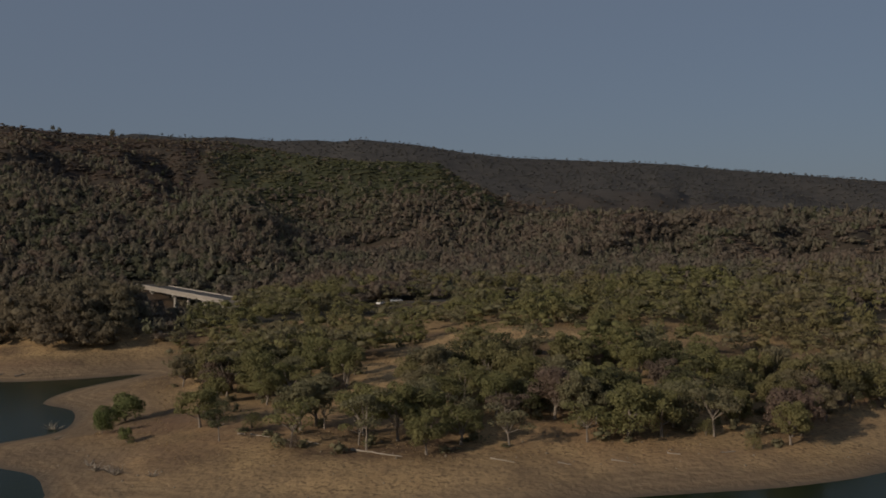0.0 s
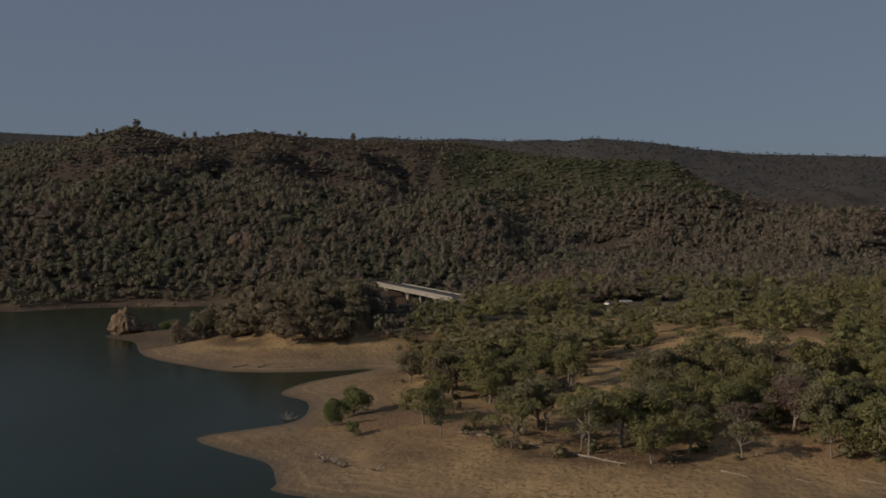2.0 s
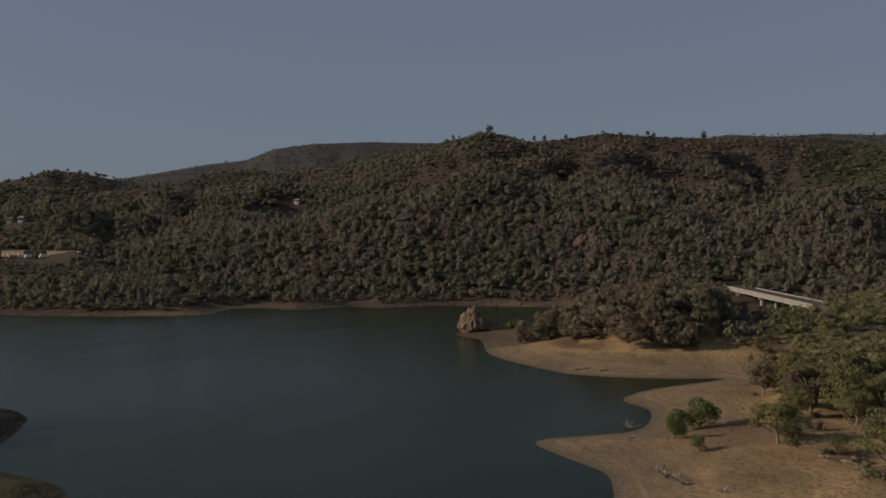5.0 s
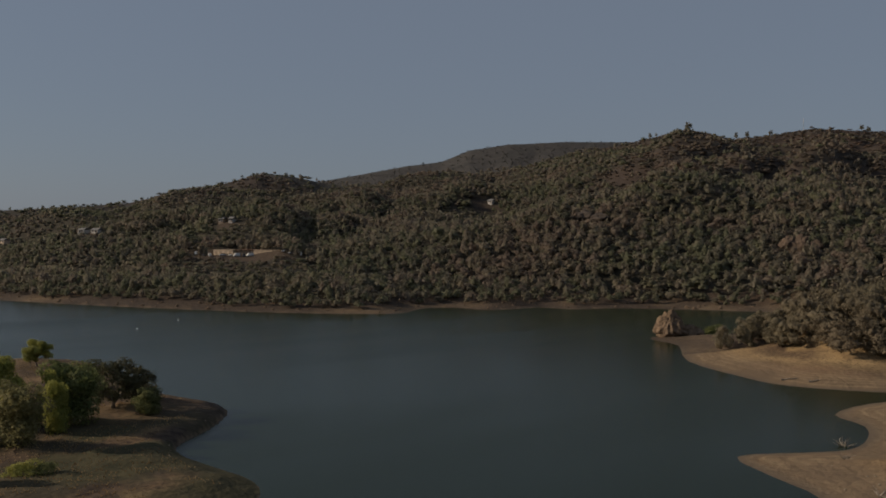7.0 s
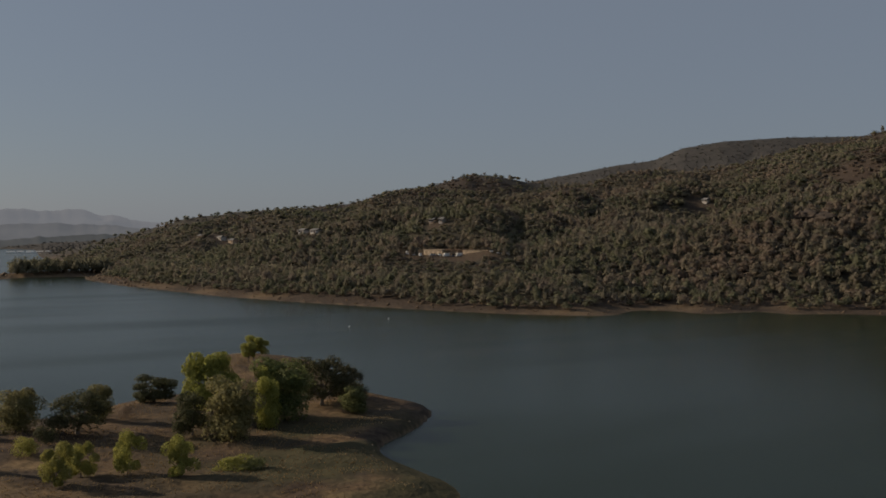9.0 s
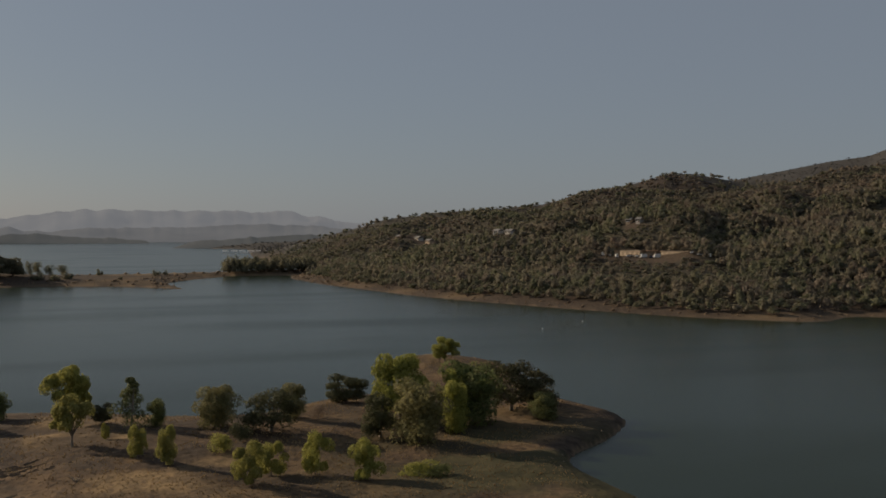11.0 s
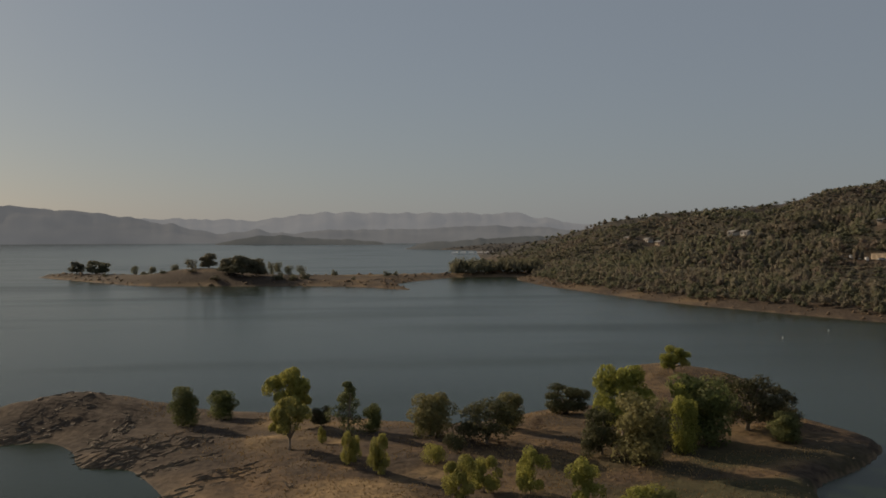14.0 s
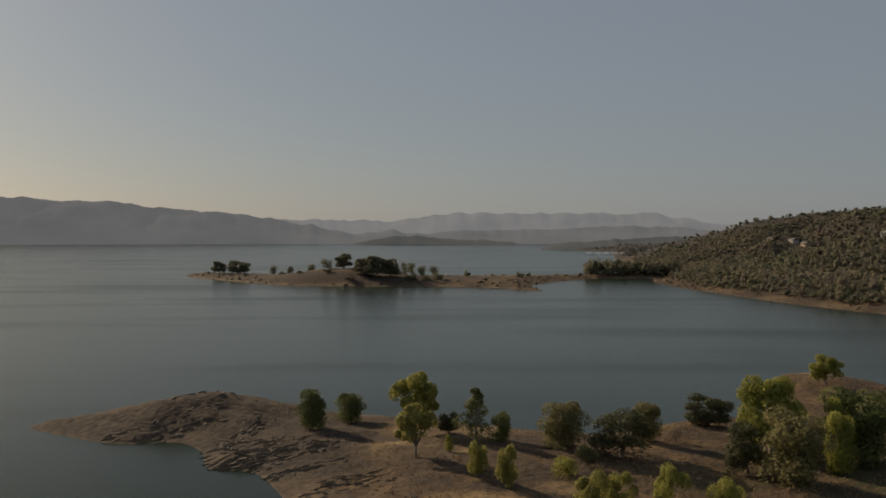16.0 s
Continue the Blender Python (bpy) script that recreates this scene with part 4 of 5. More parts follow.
def slope_woods():
    p, z, main, rng = wood_spots(3, 205, 2700, 5.3, 0.0064)
    behind = hidden_side(p[:, 0], p[:, 1], z)
    keep = ~behind | (rng.uniform(size=len(p)) < 0.15)
    p, z, main = p[keep], z[keep], main[keep]
    x, y, step = p.T
    r, az = np.hypot(x, y), np.degrees(np.arctan2(x, y))
    grow = np.clip(step / 5.3, 1, 2.2)
    chance, u = rng.uniform(size=len(x)), rng.uniform(size=len(x))
    knoll = (az > -19) & (r < 375 + 60 * fbm(x, y, 50, 3, 95) + rng.uniform(-40, 60, len(x))) & (x > -75)
    # wider spaces between the oaks of the low slope
    roomy = ~knoll | (chance < 0.5)
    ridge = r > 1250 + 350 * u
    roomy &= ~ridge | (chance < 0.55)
    brushy = brushiness(x, y, z)
    low_brush = (~ridge) & (~knoll) & (brushy > 0) & (rng.uniform(size=len(x)) > np.interp(brushy, [0, 0.4], [0.4, 0.08]))
    green = low_brush & (rng.uniform(size=len(x)) < green_hill(x, y))
    brush = low_brush & ~green
    woods = ~(knoll | ridge | low_brush)
    spit = woods & (x < -0.31 * y) & (x > -145) & (y < 345)

    low = np.ones(len(x))
    for cx, cy, a, b in LOW_GROWTH:
        low = np.minimum(low, np.where(((x - cx) / a) ** 2 + ((y - cy) / b) ** 2 < 1, 0.36, 1))
    low = np.where((az > -17) & (az < 2) & (r > 240) & (r < 330), 0.85, low)
    low = np.where((az > -5) & (az < 1.5) & (r > 265) & (r < 345), 0.55, low)
    low = np.where((az > -17) & (az < -9.5) & (r > 320) & (r < np.where(az < -12.4, 480, 358)), 0.5, low)
    low = np.where(main < 30, low * 0.75, low) * np.interp(r, [1000, 1300], [1, 0.8])

    def rows(mask, tall, wide):
        mask = mask & roomy
        g = grow[mask]
        q = rng.uniform(size=mask.sum())
        return np.stack([x[mask], y[mask], tall(u[mask]) * g ** 0.3 * low[mask], wide(q) * g * np.clip(low[mask], 0.8, 1)], -1)

    mixed = rng.uniform(size=len(x)) * 0.8 + 0.1 + fbm(x, y, 70, 3, 93) * 0.4 + np.clip((az + 12) / 40, 0, 0.2) - np.clip((-az - 48) / 50, 0, 0.28)
    slim = rng.uniform(size=len(x)) < 0.3
    dry, green_tree = mixed > 0.58, mixed < 0.24
    plain_tree = ~(dry | green_tree)
    woods &= ~spit
    scatter("spit_woods", rows(spit, lambda q: 8.0 + 4.5 * q, lambda q: 7 + 4 * q), ("oak", "dome"), LEAF_SPIT,
            "rounded grey-olive oaks on the spit", "woods", 58, 0.036, lobes_used=16, bodies=5, seed=10)
    for where, span, detail, sprays, size in (("lakeside", r < 640, 1, 44, 0.125), ("hillside", (r >= 640) & (r < 900), 1, 22, 0.16), ("upland", r >= 900, 1, 8, 0.19)):
        for kind, tone, leaf, note in (("oaks", plain_tree & ~slim, LEAF_PINE, "grey-green rounded oaks"), ("pines", plain_tree & slim, LEAF_PINE, "slim grey-green pines"),
                                       ("dry_trees", dry, LEAF_DRY, "brown-grey half-dry trees"), ("green_trees", green_tree, LEAF_GREEN_WOODS, "dull green oaks and pines")):
            shapes = ("slim",) if kind == "pines" else ("round", "spread") if kind == "oaks" else ("round", "slim")
            tall = 7.2 if kind == "pines" else 4.8
            lift = {"lakeside": 1.0, "hillside": 0.95, "upland": 0.7}[where]
            forest(where + "_" + kind, rows(woods & span & tone, lambda q: (tall + 5.2 * q * q) * lift, lambda q: 4.8 + 4.4 * q * q if kind != "pines" else 3.6 + 2.0 * q), shapes, leaf,
                   note + {"lakeside": " along the lake shore", "hillside": " on the hillside", "upland": " on the upper slopes"}[where], "woods", detail, sprays, size, seed=11 + len(where) + len(kind))
    grey = rng.uniform(size=len(x)) < 0.4
    for name, tone, leaf, note in (("oak_woods", ~grey, LEAF_OAK, "olive-green"), ("grey_oak_woods", grey, LEAF_GREY_OAK, "grey-green")):
        scatter(name, rows(knoll & tone, lambda q: 5.8 + 4.2 * q, lambda q: 6.2 + 4.4 * q), ("oak", "airy", "dome"), leaf,
                note + " oak woods on the low slope", "woods", 30, 0.038, lobes_used=16, bodies=3, seed=13 + len(name))
    forest("brush", rows(brush & (chance < 0.8), lambda q: 1.3 + 1.2 * q, lambda q: 5.6 + 3.2 * q), ("round",), LEAF_BRUSH,
           "reddish-brown brush over the upper slopes", "brush", 1, 8, 0.17, seed=14, sink=0.5)
    forest("green_brush", rows(green & (chance < 0.85), lambda q: 1.4 + 1.3 * q, lambda q: 5.4 + 3.0 * q), ("round",), LEAF_GREEN_BRUSH,
           "green brush over a rounded hill", "brush", 1, 8, 0.17, seed=15, sink=0.5)
    forest("ridge_woods", rows(ridge, lambda q: 2.4 + 2.6 * q * q, lambda q: 4.6 + 2.5 * q), ("round", "slim"), LEAF_HAZY_RIDGE,
           "far ridge woods, leaf colour greyed for haze", "woods", 1, 4, 0.14, seed=16, sink=0.6)


slope_woods()


def near_oaks():
    """The oaks that stand along the near beach, each one a tree."""
    p, z, main, rng = wood_spots(5, 122, 205, 6.3, 0.0, (-24, 28))
    order = np.argsort(np.hypot(p[:, 0], p[:, 1] + 17))
    for n, (x, y, step) in enumerate(p[order][:290]):
        kind = ("oak", "oak", "airy", "oak", "dome", "bush")[int(rng.integers(6))]
        pick = rng.uniform()
        leaf = LEAF_LIVE_OAK if pick < 0.1 else LEAF_GREY_OAK if pick < 0.42 else LEAF_BRUSH if pick < 0.48 else LEAF_OAK
        tall = rng.uniform(5.0, 9.4) if kind != "bush" else rng.uniform(2.0, 3.6)
        label = {"live oak leaves": "dark evergreen oak among the shore oaks", "grey oak leaves": "grey-green oak with pale limbs above the beach",
                 "brush leaves": "brown half-dry oak among the shore oaks"}.get(leaf.name, "olive-green oak with pale limbs above the beach")
        fine = n < 125
        plant("oak_tree", kind, int(rng.integers(3)) + (0 if fine else 10), leaf, x, y, tall, tall * rng.uniform(0.85, 1.2), label, group="oaks along the near shore",
              count=205 if fine else 100, size=0.023 if fine else 0.033)


near_oaks()

under, under_z, under_main, under_rng = wood_spots(8, 120, 245, 4.2, 0.0, (-24, 28))
under = under[under_rng.uniform(size=len(under)) < 0.3]
scatter("undergrowth", np.stack([under[:, 0], under[:, 1], under_rng.uniform(1.0, 2.6, len(under)), under_rng.uniform(1.8, 4.2, len(under))], -1), ("bush",), LEAF_GREY_OAK,
        "low bushes and brambles under the shore oaks", "bushes", 14, 0.11, lobes_used=5, bodies=2, seed=19)


# ---------------------------------------------------------------- the peninsula with the scattered trees
def ground_z(x, y):
    return float(height(np.array([x]), np.array([y]))[0][0])


for x, y, tall, wide in [(-199.4, -5.8, 7.3, 5.1), (-208.9, 0.1, 5.4, 5.1), (-180.9, 22.0, 9.0, 5.6), (-182.5, 26.4, 4.8, 2.9), (-168.9, 94.0, 5.1, 5.1)]:
    plant("alder_tree", "pine" if tall > 8 else "upright", int(tall * 3) % 3, LEAF_GREEN, x, y, tall, wide * 1.22, "dense dark green upright tree on the dry peninsula",
          group="trees on the peninsula", count=300, size=0.025)
for x, y, tall, wide in [(-193.2, 12.5, 10.8, 7.6), (-172.2, 12.4, 8.4, 5.8), (-175.1, 17.6, 2.9, 1.4), (-158.9, 20.9, 5.1, 2.8), (-153.6, 24.4, 5.9, 2.7),
                         (-140.3, 33.5, 6.1, 4.5), (-144.5, 37.5, 5.0, 3.9), (-143.1, 43.5, 6.2, 4.3), (-137.3, 49.0, 6.0, 4.5), (-175.2, 68.0, 12.4, 8.9),
                         (-163.3, 73.6, 9.4, 4.2), (-168.0, 75.5, 10.5, 5.5), (-238.5, 103.5, 6.7, 6.4), (-238.1, 101.9, 3.9, 3.5)]:
    kind = "oak" if x < -235 or (x < -170 and y < 14) else "dome" if tall > 6.5 and wide > 5 else "upright" if tall > 8 else "young"
    plant("cottonwood_tree", kind, int(tall * 10) % 4, LEAF_COTTONWOOD, x, y, tall, wide * 1.08,
          "tall yellow-green cottonwood on the dry peninsula" if tall > 8 else "young yellow-green cottonwood in dry grass", group="trees on the peninsula",
          count=380, size=0.025)
for x, y, tall, wide in [(-176.3, 35.8, 7.3, 6.7), (-183.6, 50.5, 6.6, 4.2), (-157.2, 64.7, 10.4, 8.2), (-170.2, 80.2, 11.6, 9.9)]:
    plant("willow_tree", "upright", int(tall * 10) % 3, LEAF_WILLOW if tall < 11 else LEAF_GREEN, x, y, tall, wide * 1.22, "olive-green willow with many stems near the water",
          group="trees on the peninsula", count=300, size=0.025)
for x, y, tall, wide in [(-190.1, 18.1, 3.5, 3.4), (-171.8, 43.6, 7.2, 8.7), (-198.2, 65.2, 5.6, 7.8), (-164.0, 60.5, 7.5, 6.0), (-178.0, 91.7, 9.9, 10.0), (-181.0, 99.0, 7.6, 8.2)]:
    plant("live_oak_tree", "dome", int(tall * 10) % 3, LEAF_LIVE_OAK, x, y, tall, wide * 1.15, "dark green round live oak on the dry peninsula",
          group="trees on the peninsula", count=300, size=0.025)
for x, y, tall, wide, leaf in [(-158.5, 33.0, 3.1, 3.9, LEAF_COTTONWOOD), (-164.9, 37.3, 2.9, 3.7, LEAF_LIVE_OAK), (-183.4, 55.1, 2.8, 3.3, LEAF_BRUSH),
                               (-162.8, 58.0, 3.0, 3.8, LEAF_LIVE_OAK), (-137.6, 57.1, 2.2, 5.4, LEAF_COTTONWOOD), (-135.7, 59.3, 1.9, 3.8, LEAF_GREEN),
                               (-164.6, 64.1, 2.5, 3.0, LEAF_BRUSH)]:
    label = {"cottonwood leaves": "low yellow-green bush in dry grass", "brush leaves": "low brown dry bush", "green leaves": "low green bush near the water"}.get(leaf.name, "low dark green bush")
    plant("bush", "bush", int(tall * 10) % 3, leaf, x, y, tall, wide, label, "bush", "bushes on the peninsula", count=260, size=0.035)

# ---------------------------------------------------------------- hook beach, spit and islet
for x, y, tall, wide in [(-52.0, 149.4, 4.4, 3.3), (-53.0, 164.9, 5.4, 7.4), (-55.5, 161.5, 4.2, 5.0), (-46.0, 143.0, 2.7, 2.4), (-172.0, 312.0, 4.6, 7.2)]:
    plant("willow_bush", "bush", int(tall * 10) % 3, LEAF_GREEN, x, y, tall, wide, "rounded green willow bush on bare sand", "bush", "bushes on the beach", count=300, size=0.034)
for x, y, tall, wide in [(-880, -150, 9.0, 14), (-872, -132, 9.5, 21), (-862, -101, 7.5, 8), (-848, -86, 7.0, 9), (-820, -66, 7.2, 9), (-790, -51, 7.7, 10),
                         (-795, -38, 10, 15), (-760, -22.6, 10.0, 17), (-752, -12.0, 13.0, 22), (-758, -1.8, 11.2, 19), (-772, 8.5, 10.6, 6),
                         (-790, 14, 10, 9), (-785, 22, 8, 9), (-810, 32, 8.0, 9)]:
    plant("live_oak_tree", "dome" if wide > 12 else "bush", 5 + int(wide) % 2, LEAF_ISLET, x, y, tall * (1.2 if wide > 12 else 1.0), wide * 0.95, "dark oak on the low dry islet", group="oaks on the islet",
          count=130, size=0.042)
for x, y, tall, wide in [(-803, 57.9, 4.9, 5.3), (-733.6, 67.1, 2.8, 3.2), (-795.3, 98.4, 4.4, 6.2), (-806.0, 106.7, 3.6, 4.5), (-835, -120, 3, 5), (-808, -88, 3, 6), (-745, 14, 5, 9), (-742, 24, 4.5, 8), (-748, 33, 6, 8), (-765, -48, 3, 7), (-775, -70, 2.6, 5), (-742, -30, 3.5, 8)]:
    plant("bush", "bush", 4, LEAF_ISLET, x, y, tall, wide, "small dark bush on golden grass", "bush", "bushes on the islet", count=50, size=0.08)


def point_woods():
    rng = np.random.default_rng(9)
    spots = []
    for k in range(230):
        x, y = rng.uniform(-905, -840), rng.uniform(160, 262)
        if inside_distance(np.array([x]), np.array([y]), ISLET)[0] > 4:
            spots.append((x, y, rng.uniform(8, 17), rng.uniform(7, 10)))
    forest("point_woods", np.array(spots), ("round", "slim"), LEAF_GREEN_WOODS, "tall grey-green trees on the wooded point", "woods", 1, 60, 0.1, seed=17, sink=1.6)


point_woods()

# lone trees along the skyline
for x, y, tall, wide in [(-624, 1067, 17.7, 18.4), (-576, 1094, 15.6, 9.2), (-565, 1100, 14.8, 11.3), (-388, 1174, 17.0, 14.1), (-260, 1209, 17.0, 19.8), (-663, 1044, 12.7, 8.5), (-541, 1112, 12.0, 9.9), (-454, 1160, 12.7, 11.3), (-386, 1168, 14.8, 14.1), (-444, 1154, 12.0, 9.9), (-305, 1199, 12.7, 9.2)]:
    plant("ridge_pine_tree", "oak", 2, LEAF_PINE, x, y, tall * 0.62, wide * 0.5, "lone grey pine standing on the hill crest", group="pines on the crest", count=60, size=0.045)


# ---------------------------------------------------------------- rocks
def crag(name, material, centre, size, seed, label, detail=4, rough=0.22, lean=(0.0, 0.0), cut=0.35):
    """A weathered rock with flat broken faces."""
    bm = bmesh.new()
    bmesh.ops.create_icosphere(bm, subdivisions=detail, radius=1)
    off = Vector((seed * 3.1, seed * 1.7, seed * 2.3))
    for v in bm.verts:
        d = v.co.copy()
        n = noise.fractal(d * 1.3 + off, 1.0, 2.0, 4)
        ridged = abs(noise.noise(d * 2.6 + off)) * 1.4
        k = 1 + rough * n - rough * 0.6 * ridged
        step = round(d.z * 5) / 5
        p = Vector((d.x * k * (1.1 - cut * max(d.z, -0.3)), d.y * k * (1.1 - cut * max(d.z, -0.3)), (d.z * 0.7 + step * 0.3) * k))
        v.co = Vector(((p.x + lean[0] * p.z) * size[0] / 2, (p.y + lean[1] * p.z) * size[1] / 2, (p.z + 0.85) * size[2] / 1.85))
    me = bpy.data.meshes.new(name)
    bm.to_mesh(me)
    bm.free()
    me.materials.append(material)
    ob = new(name, me)
    ob.location = (centre[0], centre[1], ground_z(centre[0], centre[1]) - 0.12 * size[2] if len(centre) == 2 else centre[2])
    return ob


stack = crag("sea_rock", ROCK, (-180.6, 298, -0.9), (9.6, 9.0, 10.4), 3, "", 5, 0.3, (-0.1, 0.0), 0.42)
tagged(stack, "tall weathered brown rock standing at the water's edge", "rock")
apron = crag("shore_rock", ROCK, (-176.2, 302.5, -0.8), (9.5, 8, 5.6), 6, "", 4, 0.3, (0.1, 0.1), 0.4)
tagged(apron, "broken brown rock beside the tall rock", "rock")
for k, (x, y, w, h) in enumerate([(-372, 510, 16, 7), (-360, 511, 14, 6), (-350, 516, 10, 5), (-240, 516, 9, 8), (-233, 517, 8, 9), (-226, 519, 8, 6), (-19, 376, 14, 8), (-26, 379, 9, 6)]):
    far = k < 3
    tagged(crag("outcrop", DARK_ROCK if far else RUST_ROCK, (x, y), (w, w * 0.7, h), 10 + k, "", 3, 0.35),
           "dark rock outcrop on the wooded hillside" if far else "pale brown rock outcrop among trees", "rock", "outcrops on the hillside")


# centre x, y, strike, half width across the strike, ribs, reach
LEDGES = [(-179, -14.5, 2.18, 4.5, 80, 14), (-186, -13, 2.2, 5, 50, 12), (-201, -35, 2.23, 4, 50, 15), (-200, -17, 2.9, 1.8, 26, 12), (-184, -4, 2.3, 3, 26, 11),
          (-163, 4, 1.9, 4, 26, 7), (-174, -3, 2.2, 3, 10, 7), (-218, -28, 2.3, 7, 18, 10)]


PALE_LEDGES = [(-193, -16, 1.2, 1.2, 14, 9), (-171, -8, 2.0, 2.2, 12, 4), (-157, -3, 1.7, 2.6, 16, 5), (-149, 2, 1.8, 2.2, 12, 4), (-190, -20, 2.2, 1.5, 8, 4)]


def slab_rocks(name, ledges, material, label, seed):
    """Tilted strata that break the peninsula's muddy shore: flat broken slabs that lap over one another like shingles."""
    rng = np.random.default_rng(seed)
    verts, faces = [], []
    for cx, cy, strike, across, count, reach in ledges:
        for k in range(count * 3):
            a = strike + rng.normal() * 0.13
            along, side = np.array((math.cos(a), math.sin(a))), np.array((-math.sin(a), math.cos(a)))
            start = np.array((cx, cy)) + side * rng.uniform(-across, across) + along * rng.normal() * reach * 0.42
            long, wide = rng.uniform(0.3, 1.0) ** 2 * 2.6 + 0.5, rng.uniform(0.25, 0.8)
            thick, proud = rng.uniform(0.06, 0.16), rng.uniform(0.04, 0.3)
            n = 7
            turn = np.sort(rng.uniform(0, 2 * math.pi, n))
            ring = [(long * 0.5 * math.cos(q) * rng.uniform(0.75, 1.1), wide * 0.5 * math.sin(q) * rng.uniform(0.75, 1.1)) for q in turn]
            base = len(verts)
            for level in (0, 1):
                for u, v in ring:
                    p = start + along * u + side * v
                    # one long edge stands proud, the other dips into the ground
                    verts.append((p[0], p[1], (0.5 - v / wide) * proud - 0.05 + (0 if level else -thick - 0.15)))
            faces.append([base + n + q for q in range(n)])
            for q in range(n):
                faces.append([base + q, base + (q + 1) % n, base + n + (q + 1) % n, base + n + q])
    verts = np.array(verts)
    verts[:, 2] += height(verts[:, 0], verts[:, 1])[0]
    me = bpy.data.meshes.new(name)
    me.from_pydata(verts.tolist(), [], faces)
    me.materials.append(material)
    tagged(new(name, me), label, "rocks", kind="stuff")


slab_rocks("slab_rocks", LEDGES, SLAB_ROCK, "brown tilted rock ledges along the muddy shore", 21)
slab_rocks("pale_ledges", PALE_LEDGES, PALE_ROCK, "pale crumbling rock ledges in the mud", 22)


def stones(name, spots, material, label, seed):
    """Loose stones strewn on a beach, as one piece."""
    rng = np.random.default_rng(seed)
    verts, faces = [], []
    levels = height(spots[:, 0], spots[:, 1])[0]
    for (x, y, s), z in zip(spots, levels):
        base = len(verts)
        ring = [(-1, 0, 0), (0, -1, 0), (1, 0, 0), (0, 1, 0), (0, 0, 0.8), (0, 0, -0.4)]
        f = rng.uniform(0.6, 1.2, (6, 1))
        for p in np.array(ring) * f * s:
            verts.append((x + p[0], y + p[1], z + p[2]))
        for q in ((0, 1, 4), (1, 2, 4), (2, 3, 4), (3, 0, 4), (1, 0, 5), (2, 1, 5), (3, 2, 5), (0, 3, 5)):
            faces.append(tuple(base + c for c in q))
    tagged(new(name, mesh_of(name, verts, faces, material)), label, "stones", kind="stuff")


def beach_spots(count, seed, area, low, high, smallest, largest):
    rng = np.random.default_rng(seed)
    x, y = rng.uniform(area[0], area[2], count), rng.uniform(area[1], area[3], count)
    z, inland = height(x, y)
    w = (z > low) & (z < high) & (inland > 0)
    return np.stack([x[w], y[w], smallest + (largest - smallest) * rng.uniform(size=w.sum()) ** 3], -1)


stones("beach_stones", beach_spots(500, 4, (-80, 108, 80, 150), 0.3, 4.5, 0.05, 0.35), PALE_ROCK, "small brown stones on the near beach", 31)
stones("peninsula_stones", beach_spots(500, 5, (-236, -60, -100, 112), 0.2, 5, 0.05, 0.3), PALE_ROCK, "small brown stones on the peninsula", 32)
stones("islet_stones", beach_spots(5200, 7, (-940, -190, -655, 240), 0.1, 3.4, 0.4, 2.2), ROCK, "brown broken rock along the islet shore", 34)
stones("far_shore_stones", beach_spots(8000, 6, (-860, 195, -200, 440), 0.3, 5.0, 0.3, 1.5), ROCK, "brown stones and broken rock along the far shore", 33)


def tufts(name, area, count, material, label, seed, tall=0.16, from_water=4):
    """Dry grass tufts as one piece."""
    rng = np.random.default_rng(seed)
    x, y = rng.uniform(area[0], area[2], count), rng.uniform(area[1], area[3], count)
    z, inland = height(x, y)
    keep = (z > 1.5) & (inland > from_water) & (fbm(x, y, 12, 3, 45) > -0.15) & (np.hypot(x, y) < 330)
    x, y, z = x[keep], y[keep], z[keep]
    n = len(x)
    out = []
    for k in range(4):
        a, s = rng.uniform(0, 6.28, n), tall * rng.uniform(0.5, 1.5, n)
        w = s * 0.6
        tip = np.stack([x + np.cos(a) * s * 0.5, y + np.sin(a) * s * 0.5, z + s], -1)
        l = np.stack([x - np.sin(a) * w, y + np.cos(a) * w, z - 0.05], -1)
        r = np.stack([x + np.sin(a) * w, y - np.cos(a) * w, z - 0.05], -1)
        out.append(np.stack([l, r, tip], 1))
    v = np.concatenate(out).reshape(-1, 3)
    tagged(new(name, mesh_of(name, v, np.arange(len(v)).reshape(-1, 3), material)), label, "grass", kind="stuff")


DRY_GRASS = foliage("dry grass blades", (0.40, 0.29, 0.155), (0.34, 0.24, 0.125), (0.30, 0.21, 0.115), tree=0.4, patch=0.06)
tufts("peninsula_grass", (-260, -20, -100, 125), 26000, DRY_GRASS, "tufts of golden dry grass on the peninsula", 41)
tufts("slope_grass", (-80, 128, 90, 260), 14000, DRY_GRASS, "tufts of golden dry grass between the oaks", 42, from_water=16)


